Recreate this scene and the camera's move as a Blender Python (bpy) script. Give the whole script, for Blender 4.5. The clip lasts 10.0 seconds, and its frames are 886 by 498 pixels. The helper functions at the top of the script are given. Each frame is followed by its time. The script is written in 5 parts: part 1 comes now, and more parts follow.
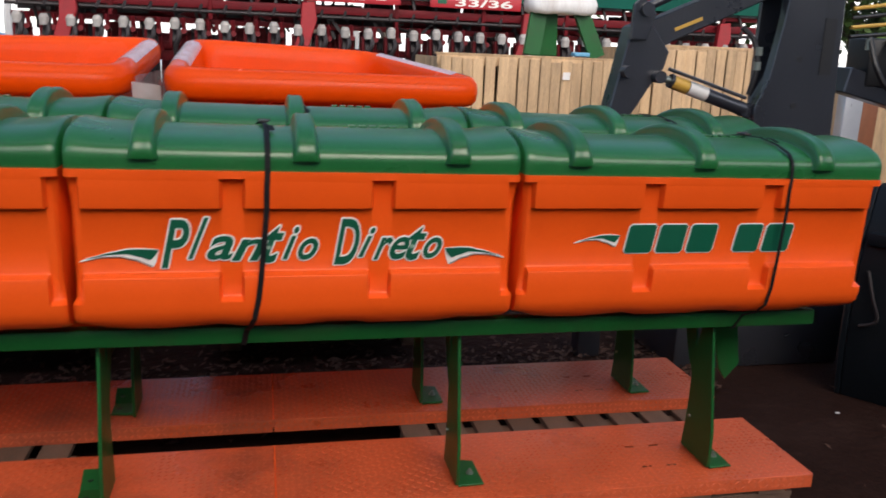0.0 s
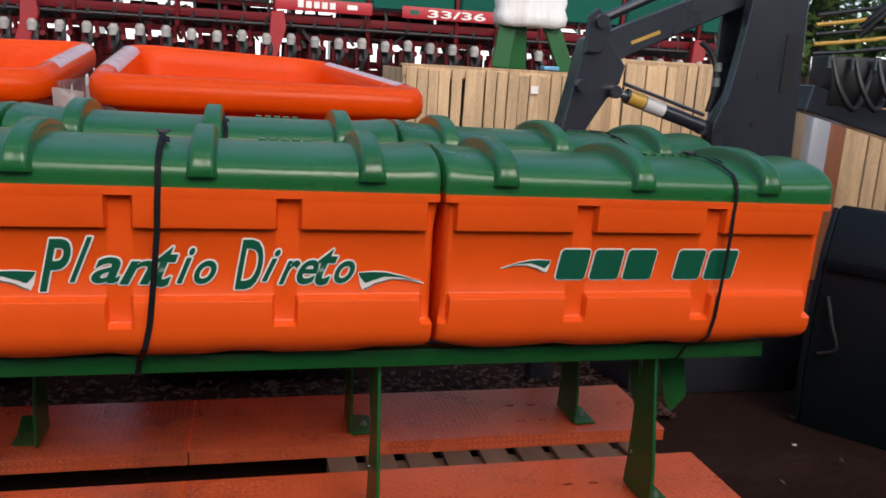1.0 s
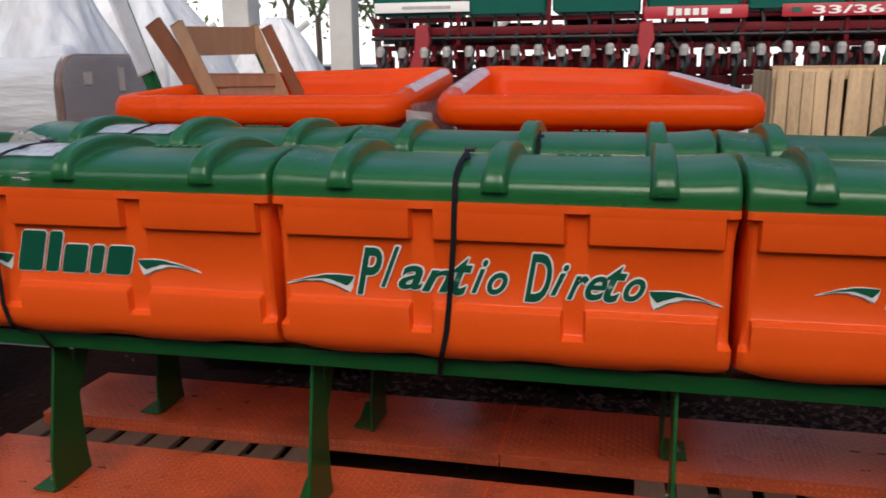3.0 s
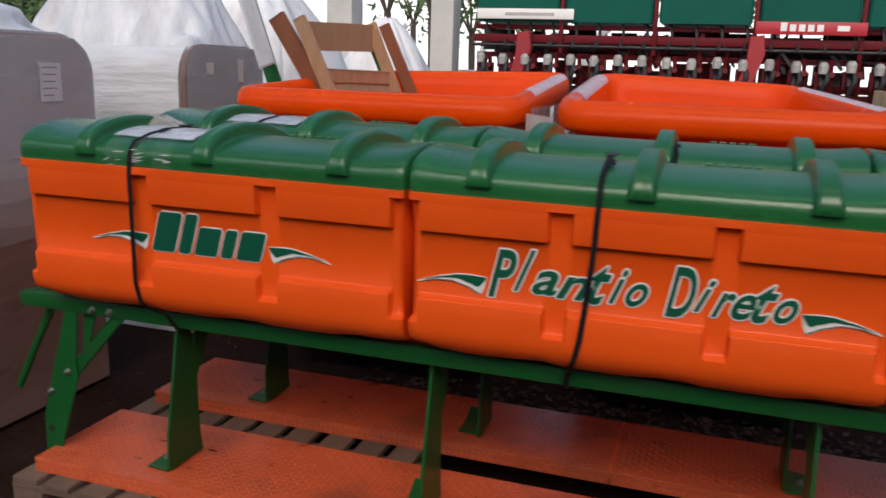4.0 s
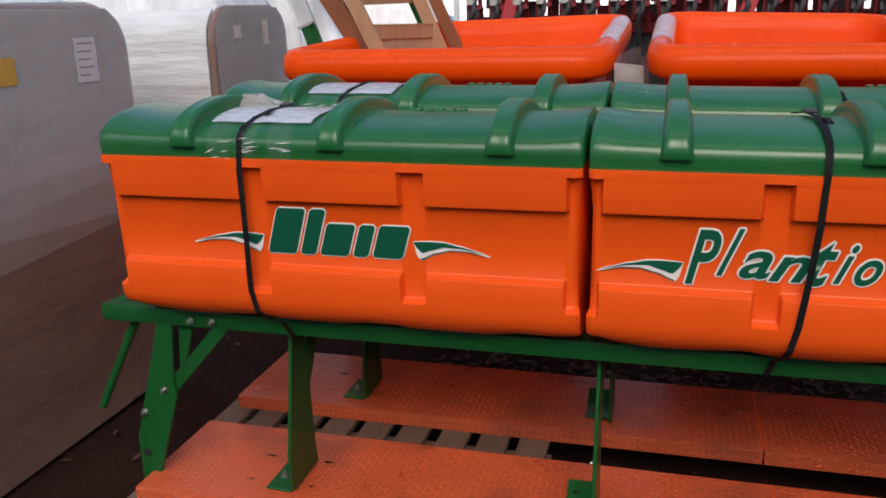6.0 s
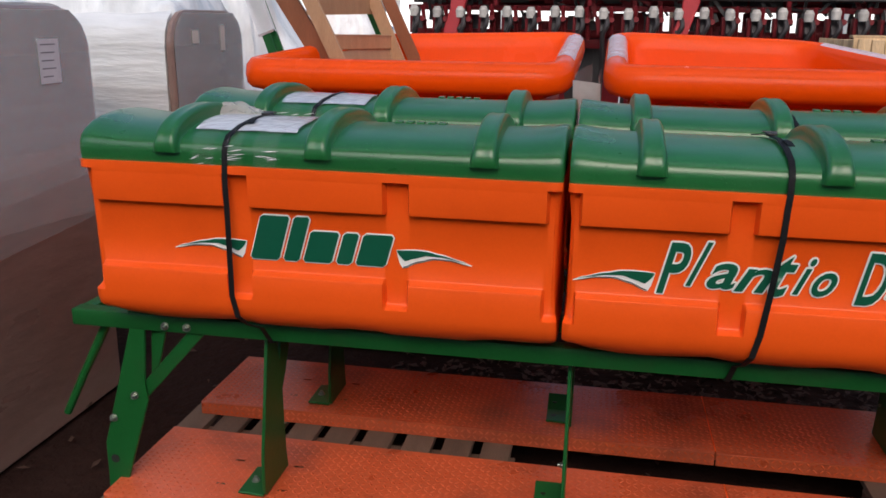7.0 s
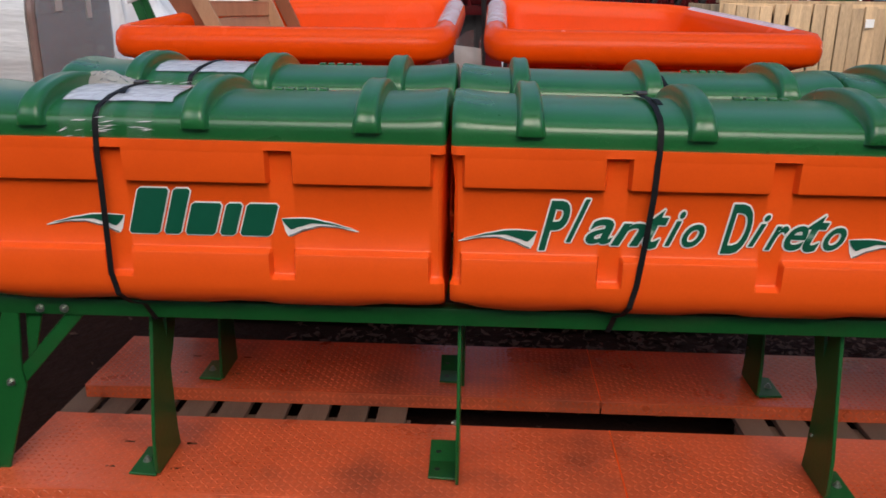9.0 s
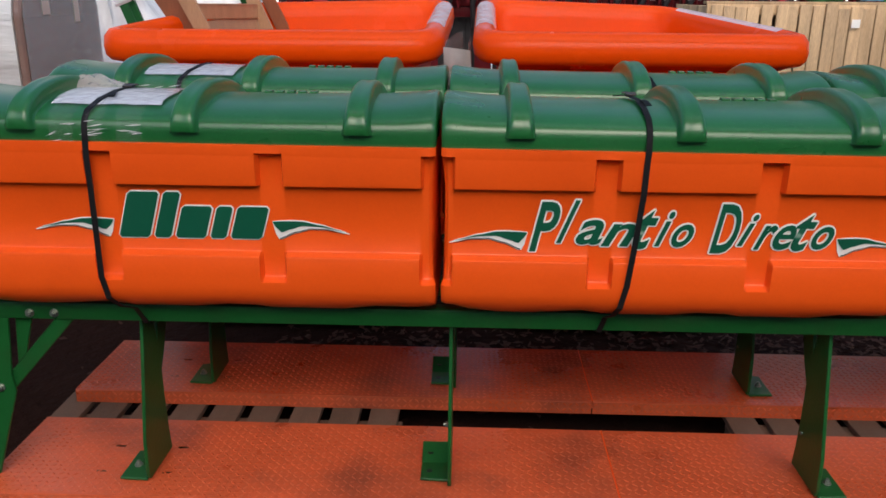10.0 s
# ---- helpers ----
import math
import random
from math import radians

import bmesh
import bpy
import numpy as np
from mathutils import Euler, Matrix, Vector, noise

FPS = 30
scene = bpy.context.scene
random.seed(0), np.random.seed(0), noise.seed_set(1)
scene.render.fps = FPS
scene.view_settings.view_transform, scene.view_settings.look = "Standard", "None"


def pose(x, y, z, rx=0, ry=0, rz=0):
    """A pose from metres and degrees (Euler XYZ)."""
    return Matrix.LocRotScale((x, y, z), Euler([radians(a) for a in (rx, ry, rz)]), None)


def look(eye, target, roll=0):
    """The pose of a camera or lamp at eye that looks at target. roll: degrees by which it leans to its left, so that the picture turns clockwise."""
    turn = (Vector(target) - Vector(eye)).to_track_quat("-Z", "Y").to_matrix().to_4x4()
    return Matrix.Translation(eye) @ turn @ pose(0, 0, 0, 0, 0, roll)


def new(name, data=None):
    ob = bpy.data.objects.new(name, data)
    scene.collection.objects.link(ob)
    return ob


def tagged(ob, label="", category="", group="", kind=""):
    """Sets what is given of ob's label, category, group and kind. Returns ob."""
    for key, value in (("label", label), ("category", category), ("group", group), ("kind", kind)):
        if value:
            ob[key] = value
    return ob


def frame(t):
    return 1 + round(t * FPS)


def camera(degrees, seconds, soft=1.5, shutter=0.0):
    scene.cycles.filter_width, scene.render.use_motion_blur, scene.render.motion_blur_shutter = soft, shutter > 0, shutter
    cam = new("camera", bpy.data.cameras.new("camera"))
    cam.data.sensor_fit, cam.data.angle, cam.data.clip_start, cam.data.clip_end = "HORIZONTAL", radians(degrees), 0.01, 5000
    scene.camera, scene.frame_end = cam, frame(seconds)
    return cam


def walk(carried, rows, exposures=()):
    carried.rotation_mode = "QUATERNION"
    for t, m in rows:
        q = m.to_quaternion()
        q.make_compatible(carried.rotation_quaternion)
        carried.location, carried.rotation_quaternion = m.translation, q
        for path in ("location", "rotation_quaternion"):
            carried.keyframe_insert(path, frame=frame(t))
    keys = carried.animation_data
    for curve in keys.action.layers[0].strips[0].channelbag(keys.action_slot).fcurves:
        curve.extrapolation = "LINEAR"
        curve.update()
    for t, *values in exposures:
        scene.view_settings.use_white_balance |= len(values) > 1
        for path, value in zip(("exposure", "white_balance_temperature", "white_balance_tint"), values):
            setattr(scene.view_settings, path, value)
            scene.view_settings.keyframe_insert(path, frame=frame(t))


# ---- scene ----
cam = camera(56.3, 10.0, 1.6, 0.5)

PATH = [
    (0, (1.489, -2.178, 1.529), (1.913, -0.282, 1.055), 2.4),
    (0.5, (1.633, -2.173, 1.532), (2.071, -0.273, 1.086), 0.8),
    (1, (1.7, -2.035, 1.527), (2.165, -0.141, 1.083), 3.4),
    (1.5, (1.753, -1.952, 1.549), (2.05, -0.027, 1.093), 2.3),
    (2, (1.831, -1.989, 1.558), (1.698, -0.037, 1.143), 2.0),
    (2.2, (1.886, -2.002, 1.562), (1.66, -0.062, 1.133), 1.4),
    (3.5, (1.917, -2.018, 1.524), (1.394, -0.138, 1.086), 0.2),
    (4, (1.758, -2.01, 1.518), (1.153, -0.153, 1.09), 1.9),
    (4.5, (1.514, -1.99, 1.547), (0.978, -0.117, 1.096), -0.2),
    (5, (1.406, -1.902, 1.536), (0.888, -0.057, 0.965), 0.6),
    (5.2, (1.358, -1.846, 1.528), (0.785, -0.012, 0.972), -0.6),
    (6.3, (1.111, -1.89, 1.562), (0.646, -0.028, 1.0), -1.2),
    (6.5, (1.076, -1.92, 1.567), (0.671, -0.051, 0.982), -0.0),
    (7, (1.071, -1.957, 1.572), (0.72, -0.062, 1.036), 0.7),
    (7.5, (1.065, -1.972, 1.571), (0.738, -0.081, 1.009), 0.4),
    (8, (1.072, -1.981, 1.567), (0.842, -0.075, 1.005), 0.5),
    (8.5, (1.077, -1.976, 1.567), (0.928, -0.073, 0.968), 0.6),
    (9, (1.088, -1.974, 1.564), (0.997, -0.07, 0.961), 0.6),
    (9.5, (1.086, -1.975, 1.565), (1.018, -0.068, 0.964), 0.6),
    (10, (1.087, -1.978, 1.565), (1.019, -0.071, 0.966), 0.4),
]
walk(cam, [(t, look(eye, target, roll)) for t, eye, target, roll in PATH], [(0.0, 1.0), (1.0, 0.97), (2.0, 0.72), (4.4, 0.72), (5.0, 0.96), (6.5, 0.98), (10.0, 0.98)])

# ---- world, sun ----
world = bpy.data.worlds.new("overcast_sky")
scene.world = world
world.use_nodes = True
wn = world.node_tree
sky = wn.nodes.new("ShaderNodeTexSky")
sky.sky_type = "NISHITA"
sky.sun_disc = False
sky.sun_elevation = radians(40)
sky.sun_rotation = radians(172)
sky.air_density, sky.dust_density, sky.ozone_density = 0.9, 2.8, 1.0
wn.nodes["Background"].inputs["Strength"].default_value = 0.15
wn.links.new(sky.outputs[0], wn.nodes["Background"].inputs["Color"])
sun = new("sun", bpy.data.lights.new("sun", "SUN"))
sun.data.energy, sun.data.angle, sun.data.color = 0.6, radians(95), (1.0, 0.98, 0.95)
sun.matrix_world = look((1.4, -10.0, 8.5), (0, 0, 0))


# ---- materials ----
def mat(name, color, rough=0.5, metal=0.0, vary=0.12, scale=6.0, fine=60.0, bump=0.15, dirt=None, dirt_amount=0.0,
        stretch=(1, 1, 1), coat=0.0, depth=0.004, shine=0.5, coat_rough=0.3):
    """A painted, moulded or natural surface: two scales of tone, fine relief, and stains."""
    m = bpy.data.materials.new(name)
    m.use_nodes = True
    nt = m.node_tree
    b = nt.nodes["Principled BSDF"]
    n, ln = nt.nodes.new, nt.links.new
    tc, mp = n("ShaderNodeTexCoord"), n("ShaderNodeMapping")
    mp.inputs["Scale"].default_value = stretch
    ln(tc.outputs["Object"], mp.inputs["Vector"])
    n1, n2 = n("ShaderNodeTexNoise"), n("ShaderNodeTexNoise")
    n1.inputs["Scale"].default_value, n1.inputs["Detail"].default_value = scale, 5
    n2.inputs["Scale"].default_value, n2.inputs["Detail"].default_value = fine, 4
    ln(mp.outputs[0], n1.inputs["Vector"])
    ln(mp.outputs[0], n2.inputs["Vector"])
    info = n("ShaderNodeObjectInfo")
    add = n("ShaderNodeMath")
    add.operation = "ADD"
    ln(n1.outputs["Fac"], add.inputs[0])
    ln(n2.outputs["Fac"], add.inputs[1])
    add2 = n("ShaderNodeMath")
    add2.operation = "MULTIPLY_ADD"
    add2.inputs[1].default_value = 0.5
    ln(info.outputs["Random"], add2.inputs[0])
    ln(add.outputs[0], add2.inputs[2])
    rng = n("ShaderNodeMapRange")
    rng.inputs["From Min"].default_value, rng.inputs["From Max"].default_value = 0.7, 1.8
    rng.inputs["To Min"].default_value, rng.inputs["To Max"].default_value = 1 - vary, 1 + vary
    ln(add2.outputs[0], rng.inputs["Value"])
    mul = n("ShaderNodeVectorMath")
    mul.operation = "SCALE"
    mul.inputs[0].default_value = color
    ln(rng.outputs[0], mul.inputs["Scale"])
    out = mul.outputs[0]
    if dirt:
        n3, ramp, mix = n("ShaderNodeTexNoise"), n("ShaderNodeValToRGB"), n("ShaderNodeMix")
        n3.inputs["Scale"].default_value, n3.inputs["Detail"].default_value, n3.inputs["Roughness"].default_value = scale * 0.7, 8, 0.65
        ln(mp.outputs[0], n3.inputs["Vector"])
        ramp.color_ramp.elements[0].position, ramp.color_ramp.elements[1].position = 0.5, 0.72
        ramp.color_ramp.elements[1].color = (dirt_amount,) * 3 + (1,)
        ln(n3.outputs["Fac"], ramp.inputs[0])
        mix.data_type = "RGBA"
        ln(ramp.outputs[0], mix.inputs["Factor"])
        ln(out, mix.inputs["A"])
        mix.inputs["B"].default_value = (*dirt, 1)
        out = mix.outputs["Result"]
    ln(out, b.inputs["Base Color"])
    rr = n("ShaderNodeMapRange")
    rr.inputs["To Min"].default_value, rr.inputs["To Max"].default_value = max(0.03, rough - 0.1), min(1, rough + 0.1)
    ln(n1.outputs["Fac"], rr.inputs["Value"])
    ln(rr.outputs[0], b.inputs["Roughness"])
    b.inputs["Metallic"].default_value = metal
    b.inputs["Coat Weight"].default_value, b.inputs["Coat Roughness"].default_value = coat, coat_rough
    b.inputs["Specular IOR Level"].default_value = shine
    if bump:
        bp = n("ShaderNodeBump")
        bp.inputs["Strength"].default_value, bp.inputs["Distance"].default_value = bump, depth
        ln(add.outputs[0], bp.inputs["Height"])
        ln(bp.outputs[0], b.inputs["Normal"])
    return m


def film_mat(name, color, alpha, rough=0.15):
    """Thin clear or milky plastic film."""
    m = mat(name, color, rough, 0, 0.1, 9, 40, 0.5, depth=0.01)
    m.node_tree.nodes["Principled BSDF"].inputs["Alpha"].default_value = alpha
    return m


ORANGE = mat("orange_moulded_plastic", (0.80, 0.090, 0.008), 0.34, 0, 0.05, 3, 140, 0.06, (0.58, 0.055, 0.006), 0.3, depth=0.001, shine=0.28)
BASIN = mat("deep_orange_glossy_plastic", (0.80, 0.068, 0.002), 0.24, 0, 0.06, 3, 140, 0.05, (0.6, 0.06, 0.004), 0.3, depth=0.001, shine=0.13)
GREEN = mat("green_moulded_plastic", (0.010, 0.108, 0.026), 0.30, 0, 0.18, 4, 160, 0.12, (0.05, 0.17, 0.06), 0.35, depth=0.0015, coat=0.12, coat_rough=0.2, shine=0.5)


def droplets(m, scale, size, height):
    """Small standing drops and moulding specks on a plastic surface."""
    nt = m.node_tree
    n, ln = nt.nodes.new, nt.links.new
    bsdf = nt.nodes["Principled BSDF"]
    tc, vor, rng, bp = n("ShaderNodeTexCoord"), n("ShaderNodeTexVoronoi"), n("ShaderNodeMapRange"), n("ShaderNodeBump")
    vor.inputs["Scale"].default_value = scale
    ln(tc.outputs["Object"], vor.inputs["Vector"])
    big = n("ShaderNodeTexNoise")
    big.inputs["Scale"].default_value = 7.0
    ln(tc.outputs["Object"], big.inputs["Vector"])
    gate = n("ShaderNodeMapRange")
    gate.inputs["From Min"].default_value, gate.inputs["From Max"].default_value = 0.5, 0.62
    ln(big.outputs["Fac"], gate.inputs["Value"])
    rng.interpolation_type = "SMOOTHSTEP"
    rng.inputs["From Min"].default_value, rng.inputs["From Max"].default_value = size, size * 0.4
    ln(vor.outputs["Distance"], rng.inputs["Value"])
    both = n("ShaderNodeMath")
    both.operation = "MULTIPLY"
    ln(rng.outputs[0], both.inputs[0])
    ln(gate.outputs[0], both.inputs[1])
    bp.inputs["Strength"].default_value, bp.inputs["Distance"].default_value = 1.0, height
    ln(both.outputs[0], bp.inputs["Height"])
    old = bsdf.inputs["Normal"].links[0].from_socket
    ln(old, bp.inputs["Normal"])
    ln(bp.outputs[0], bsdf.inputs["Coat Normal"])
    ln(bp.outputs[0], bsdf.inputs["Normal"])


droplets(GREEN, 95.0, 0.17, 0.0015)
STEEL_GREEN = mat("green_painted_steel", (0.009, 0.090, 0.020), 0.34, 0, 0.14, 8, 90, 0.12, (0.03, 0.05, 0.02), 0.4, shine=0.3)
TREAD = mat("orange_painted_tread_steel", (0.55, 0.096, 0.034), 0.30, 0.0, 0.30, 3.2, 70, 0.2, (0.15, 0.045, 0.028), 0.75)
# Lozenges slightly lighter than the plate, with glints put into their colour.
TREAD_GLINT = mat("glint_orange_lozenges", (0.59, 0.110, 0.042), 0.28, 0.0, 0.28, 3.2, 70, 0.1, (0.2, 0.06, 0.035), 0.6)
BLACK_STRAP = mat("black_woven_strap", (0.009, 0.009, 0.010), 0.6, 0, 0.2, 30, 300, 0.4, shine=0.12)
BOLT = mat("zinc_plated_bolt", (0.30, 0.33, 0.29), 0.35, 0.8, 0.15, 30, 200, 0.1)
DECAL_GREEN = mat("dark_green_decal", (0.004, 0.085, 0.045), 0.35, 0, 0.06, 6, 80, 0.02)
DECAL_WHITE = mat("white_decal", (0.75, 0.74, 0.7), 0.4, 0, 0.05, 6, 80, 0.02)
DECAL_DARK = mat("black_decal", (0.02, 0.03, 0.025), 0.4, 0, 0.05, 6, 80, 0.02)
PALLET = mat("weathered_pallet_wood", (0.15, 0.092, 0.062), 0.8, 0, 0.3, 5, 60, 0.5, (0.1, 0.06, 0.04), 0.5, (6, 1, 6))
CRATE = mat("pale_crate_wood", (0.46, 0.31, 0.17), 0.75, 0, 0.5, 3, 40, 0.4, (0.3, 0.18, 0.08), 0.45, (6, 6, 0.6))
CHAIR = mat("varnished_chair_wood", (0.36, 0.20, 0.10), 0.45, 0, 0.25, 4, 50, 0.25, (0.27, 0.13, 0.06), 0.4, (5, 5, 0.8))
CHAIR_DARK = mat("dark_varnished_wood", (0.22, 0.075, 0.03), 0.45, 0, 0.25, 4, 50, 0.25, None, 0, (5, 5, 0.8))
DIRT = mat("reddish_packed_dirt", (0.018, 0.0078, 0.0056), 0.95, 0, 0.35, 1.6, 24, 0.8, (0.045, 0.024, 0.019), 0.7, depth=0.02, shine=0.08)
LEAF = mat("dry_leaf_litter", (0.075, 0.042, 0.031), 0.9, 0, 0.5, 20, 90, 0.3, shine=0.15)
CARD = mat("brown_wrapped_cardboard", (0.22, 0.130, 0.100), 0.30, 0, 0.35, 1.3, 9, 0.35, (0.34, 0.23, 0.18), 0.7, (1, 0.6, 2.2), 0.2, 0.012)
WRAP = mat("milky_stretch_wrap", (0.74, 0.73, 0.71), 0.25, 0, 0.2, 2.2, 8, 0.5, (0.52, 0.43, 0.38), 0.7, (2.2, 2.2, 0.7), depth=0.02)
WRAP_TURNS = mat("stretch_film_turns", (0.66, 0.645, 0.62), 0.24, 0, 0.22, 2.0, 9, 0.5, (0.50, 0.44, 0.40), 0.7, (0.5, 0.5, 3.2), depth=0.02)
FILM = film_mat("clear_plastic_film", (0.8, 0.8, 0.82), 0.03, 0.06)
MILKY = film_mat("milky_plastic_film", (0.86, 0.85, 0.87), 0.85, 0.22)
FILM_SHEEN = film_mat("thin_white_film_and_sheen", (0.86, 0.84, 0.85), 0.60, 0.12)
TAPE = film_mat("pale_tape", (0.64, 0.65, 0.69), 0.80, 0.15)
CRUMPLE = film_mat("crumpled_clear_film", (0.62, 0.56, 0.52), 0.45, 0.12)
PAPER = mat("white_paper_label", (0.74, 0.72, 0.68), 0.6, 0, 0.05, 10, 80, 0.05)
BANDFILM = film_mat("stretch_film_band", (0.92, 0.86, 0.80), 0.16, 0.2)
HAZED = mat("paper_under_film", (0.66, 0.62, 0.60), 0.4, 0, 0.1, 10, 80, 0.05)
TAN = mat("tan_paper_tag", (0.66, 0.56, 0.47), 0.6, 0, 0.06, 10, 80, 0.05)
INK = mat("grey_print", (0.22, 0.20, 0.20), 0.6, 0, 0.05, 10, 80, 0.02)
YELLOW = mat("yellow_sticker", (0.62, 0.36, 0.06), 0.4, 0, 0.08, 10, 80, 0.02)
RED = mat("dark_red_painted_steel", (0.12, 0.008, 0.012), 0.55, 0, 0.2, 5, 60, 0.15, (0.06, 0.015, 0.015), 0.6, shine=0.15)
SIGN_RED = mat("bright_red_sign", (0.40, 0.016, 0.026), 0.45, 0, 0.08, 5, 60, 0.02)
TEAL = mat("teal_green_plastic", (0.003, 0.085, 0.060), 0.55, 0, 0.15, 2, 50, 0.1, (0.006, 0.06, 0.045), 0.4, shine=0.2)
LEG_RED = mat("red_painted_stand", (0.30, 0.012, 0.018), 0.45, 0, 0.2, 5, 60, 0.1, (0.12, 0.02, 0.02), 0.6)
IRON = mat("dark_iron", (0.03, 0.025, 0.026), 0.5, 0.3, 0.3, 10, 80, 0.3)
GREYPOT = mat("grey_rubber", (0.36, 0.34, 0.32), 0.6, 0, 0.3, 10, 80, 0.2)
LOADER = mat("black_loader_paint", (0.022, 0.024, 0.031), 0.3, 0.0, 0.2, 4, 80, 0.08, (0.03, 0.028, 0.026), 0.4, coat=0.6, coat_rough=0.12)
HOSE = mat("black_rubber_hose", (0.012, 0.012, 0.013), 0.4, 0, 0.2, 20, 100, 0.1)
BUCKET = mat("blue_black_steel", (0.007, 0.010, 0.013), 0.35, 0.2, 0.3, 3, 50, 0.15, (0.02, 0.019, 0.018), 0.4, shine=0.25)
CONCRETE = mat("pale_painted_concrete", (0.62, 0.60, 0.57), 0.8, 0, 0.08, 2, 40, 0.3, (0.42, 0.38, 0.34), 0.4, depth=0.006)
ROOF = mat("grey_roof_sheet", (0.50, 0.49, 0.47), 0.6, 0, 0.12, 1, 30, 0.2)
BARK = mat("tree_bark", (0.11, 0.08, 0.06), 0.9, 0, 0.35, 6, 40, 0.7, None, 0, (4, 4, 1), depth=0.02)
FOLIAGE = mat("tree_leaves", (0.075, 0.13, 0.03), 0.55, 0, 0.5, 1.2, 20, 0.1)
BLUE = mat("faded_blue_paint", (0.12, 0.33, 0.5), 0.5, 0, 0.12, 3, 30, 0.05)
GLASS = mat("dark_car_glass", (0.02, 0.025, 0.03), 0.08, 0, 0.1, 3, 30, 0)
CAR = mat("silver_car_paint", (0.45, 0.46, 0.48), 0.3, 0.4, 0.06, 3, 30, 0.02)


# ---- mesh helpers ----
def mesh_of(name, bm, material, smooth=None):
    me = bpy.data.meshes.new(name)
    bmesh.ops.recalc_face_normals(bm, faces=bm.faces)
    bm.to_mesh(me)
    bm.free()
    me.materials.append(material)
    if smooth is not None:
        me.polygons.foreach_set("use_smooth", [True] * len(me.polygons))
        me.set_sharp_from_angle(angle=radians(smooth))
    return me


def part(name, bm, material, parent, label="", smooth=35):
    """Links a bmesh as one mesh object under a thing or a part, in the thing's own coordinates."""
    ob = new(name, mesh_of(name, bm, material, smooth))
    ob.parent = parent
    if parent and parent.type == "MESH":
        ob.matrix_parent_inverse = Matrix.Identity(4)
    if label:
        ob["label"] = label
    return ob


def thing(name, label, category, group="", kind="", m=None):
    ob = new(name)
    ob.empty_display_size = 0.1
    if m is not None:
        ob.matrix_world = m
    return tagged(ob, label, category, group, kind)


def box(bm, x0, x1, y0, y1, z0, z1, bevel=0.0, m=None, segments=2):
    """A box, its edges rounded by bevel, turned by m."""
    r = bmesh.ops.create_cube(bm, size=1.0)
    vs = r["verts"]
    for v in vs:
        v.co = Vector(((x0 + x1) / 2 + v.co.x * (x1 - x0), (y0 + y1) / 2 + v.co.y * (y1 - y0), (z0 + z1) / 2 + v.co.z * (z1 - z0)))
        if m is not None:
            v.co = m @ v.co
    if bevel:
        edges = list({e for v in vs for e in v.link_edges})
        bmesh.ops.bevel(bm, geom=edges, offset=bevel, segments=segments, profile=0.5, affect="EDGES")
    return bm


def bar(bm, a, b, w, h, bevel=0.004, up=(0, 0, 1)):
    """A rectangular bar from a to b: w across, h in the plane of up."""
    a, b = Vector(a), Vector(b)
    d = b - a
    zax = d.normalized()
    xax = zax.cross(Vector(up))
    if xax.length < 1e-4:
        xax = Vector((1, 0, 0))
    xax.normalize()
    yax = xax.cross(zax)
    m = Matrix((xax, yax, zax)).transposed().to_4x4()
    m.translation = (a + b) / 2
    return box(bm, -w / 2, w / 2, -h / 2, h / 2, -d.length / 2, d.length / 2, bevel, m, 1)


def rod(bm, a, b, r, r2=None, sides=16):
    a, b = Vector(a), Vector(b)
    d = b - a
    m = d.to_track_quat("Z", "Y").to_matrix().to_4x4()
    m.translation = (a + b) / 2
    bmesh.ops.create_cone(bm, cap_ends=True, segments=sides, radius1=r, radius2=r if r2 is None else r2, depth=d.length, matrix=m)
    return bm


def tube(bm, pts, r, sides=8):
    """A bent hose or pipe through points."""
    pts = [Vector(p) for p in pts]
    smoothed = []
    for i in range(len(pts) - 1):
        p0, p1, p2, p3 = pts[max(i - 1, 0)], pts[i], pts[i + 1], pts[min(i + 2, len(pts) - 1)]
        for k in range(5):
            t = k / 5
            smoothed.append(0.5 * ((2 * p1) + (p2 - p0) * t + (2 * p0 - 5 * p1 + 4 * p2 - p3) * t * t + (3 * p1 - p0 - 3 * p2 + p3) * t ** 3))
    smoothed.append(pts[-1])
    rings = []
    for i, p in enumerate(smoothed):
        d = (smoothed[min(i + 1, len(smoothed) - 1)] - smoothed[max(i - 1, 0)]).normalized()
        a = d.orthogonal().normalized() if not rings else (last - d * last.dot(d)).normalized()
        last = a
        b = d.cross(a)
        rings.append([bm.verts.new(p + r * (math.cos(2 * math.pi * k / sides) * a + math.sin(2 * math.pi * k / sides) * b)) for k in range(sides)])
    for r0, r1 in zip(rings, rings[1:]):
        for k in range(sides):
            bm.faces.new((r0[k], r0[(k + 1) % sides], r1[(k + 1) % sides], r1[k]))
    bm.faces.new(rings[0])
    bm.faces.new(rings[-1])
    return bm


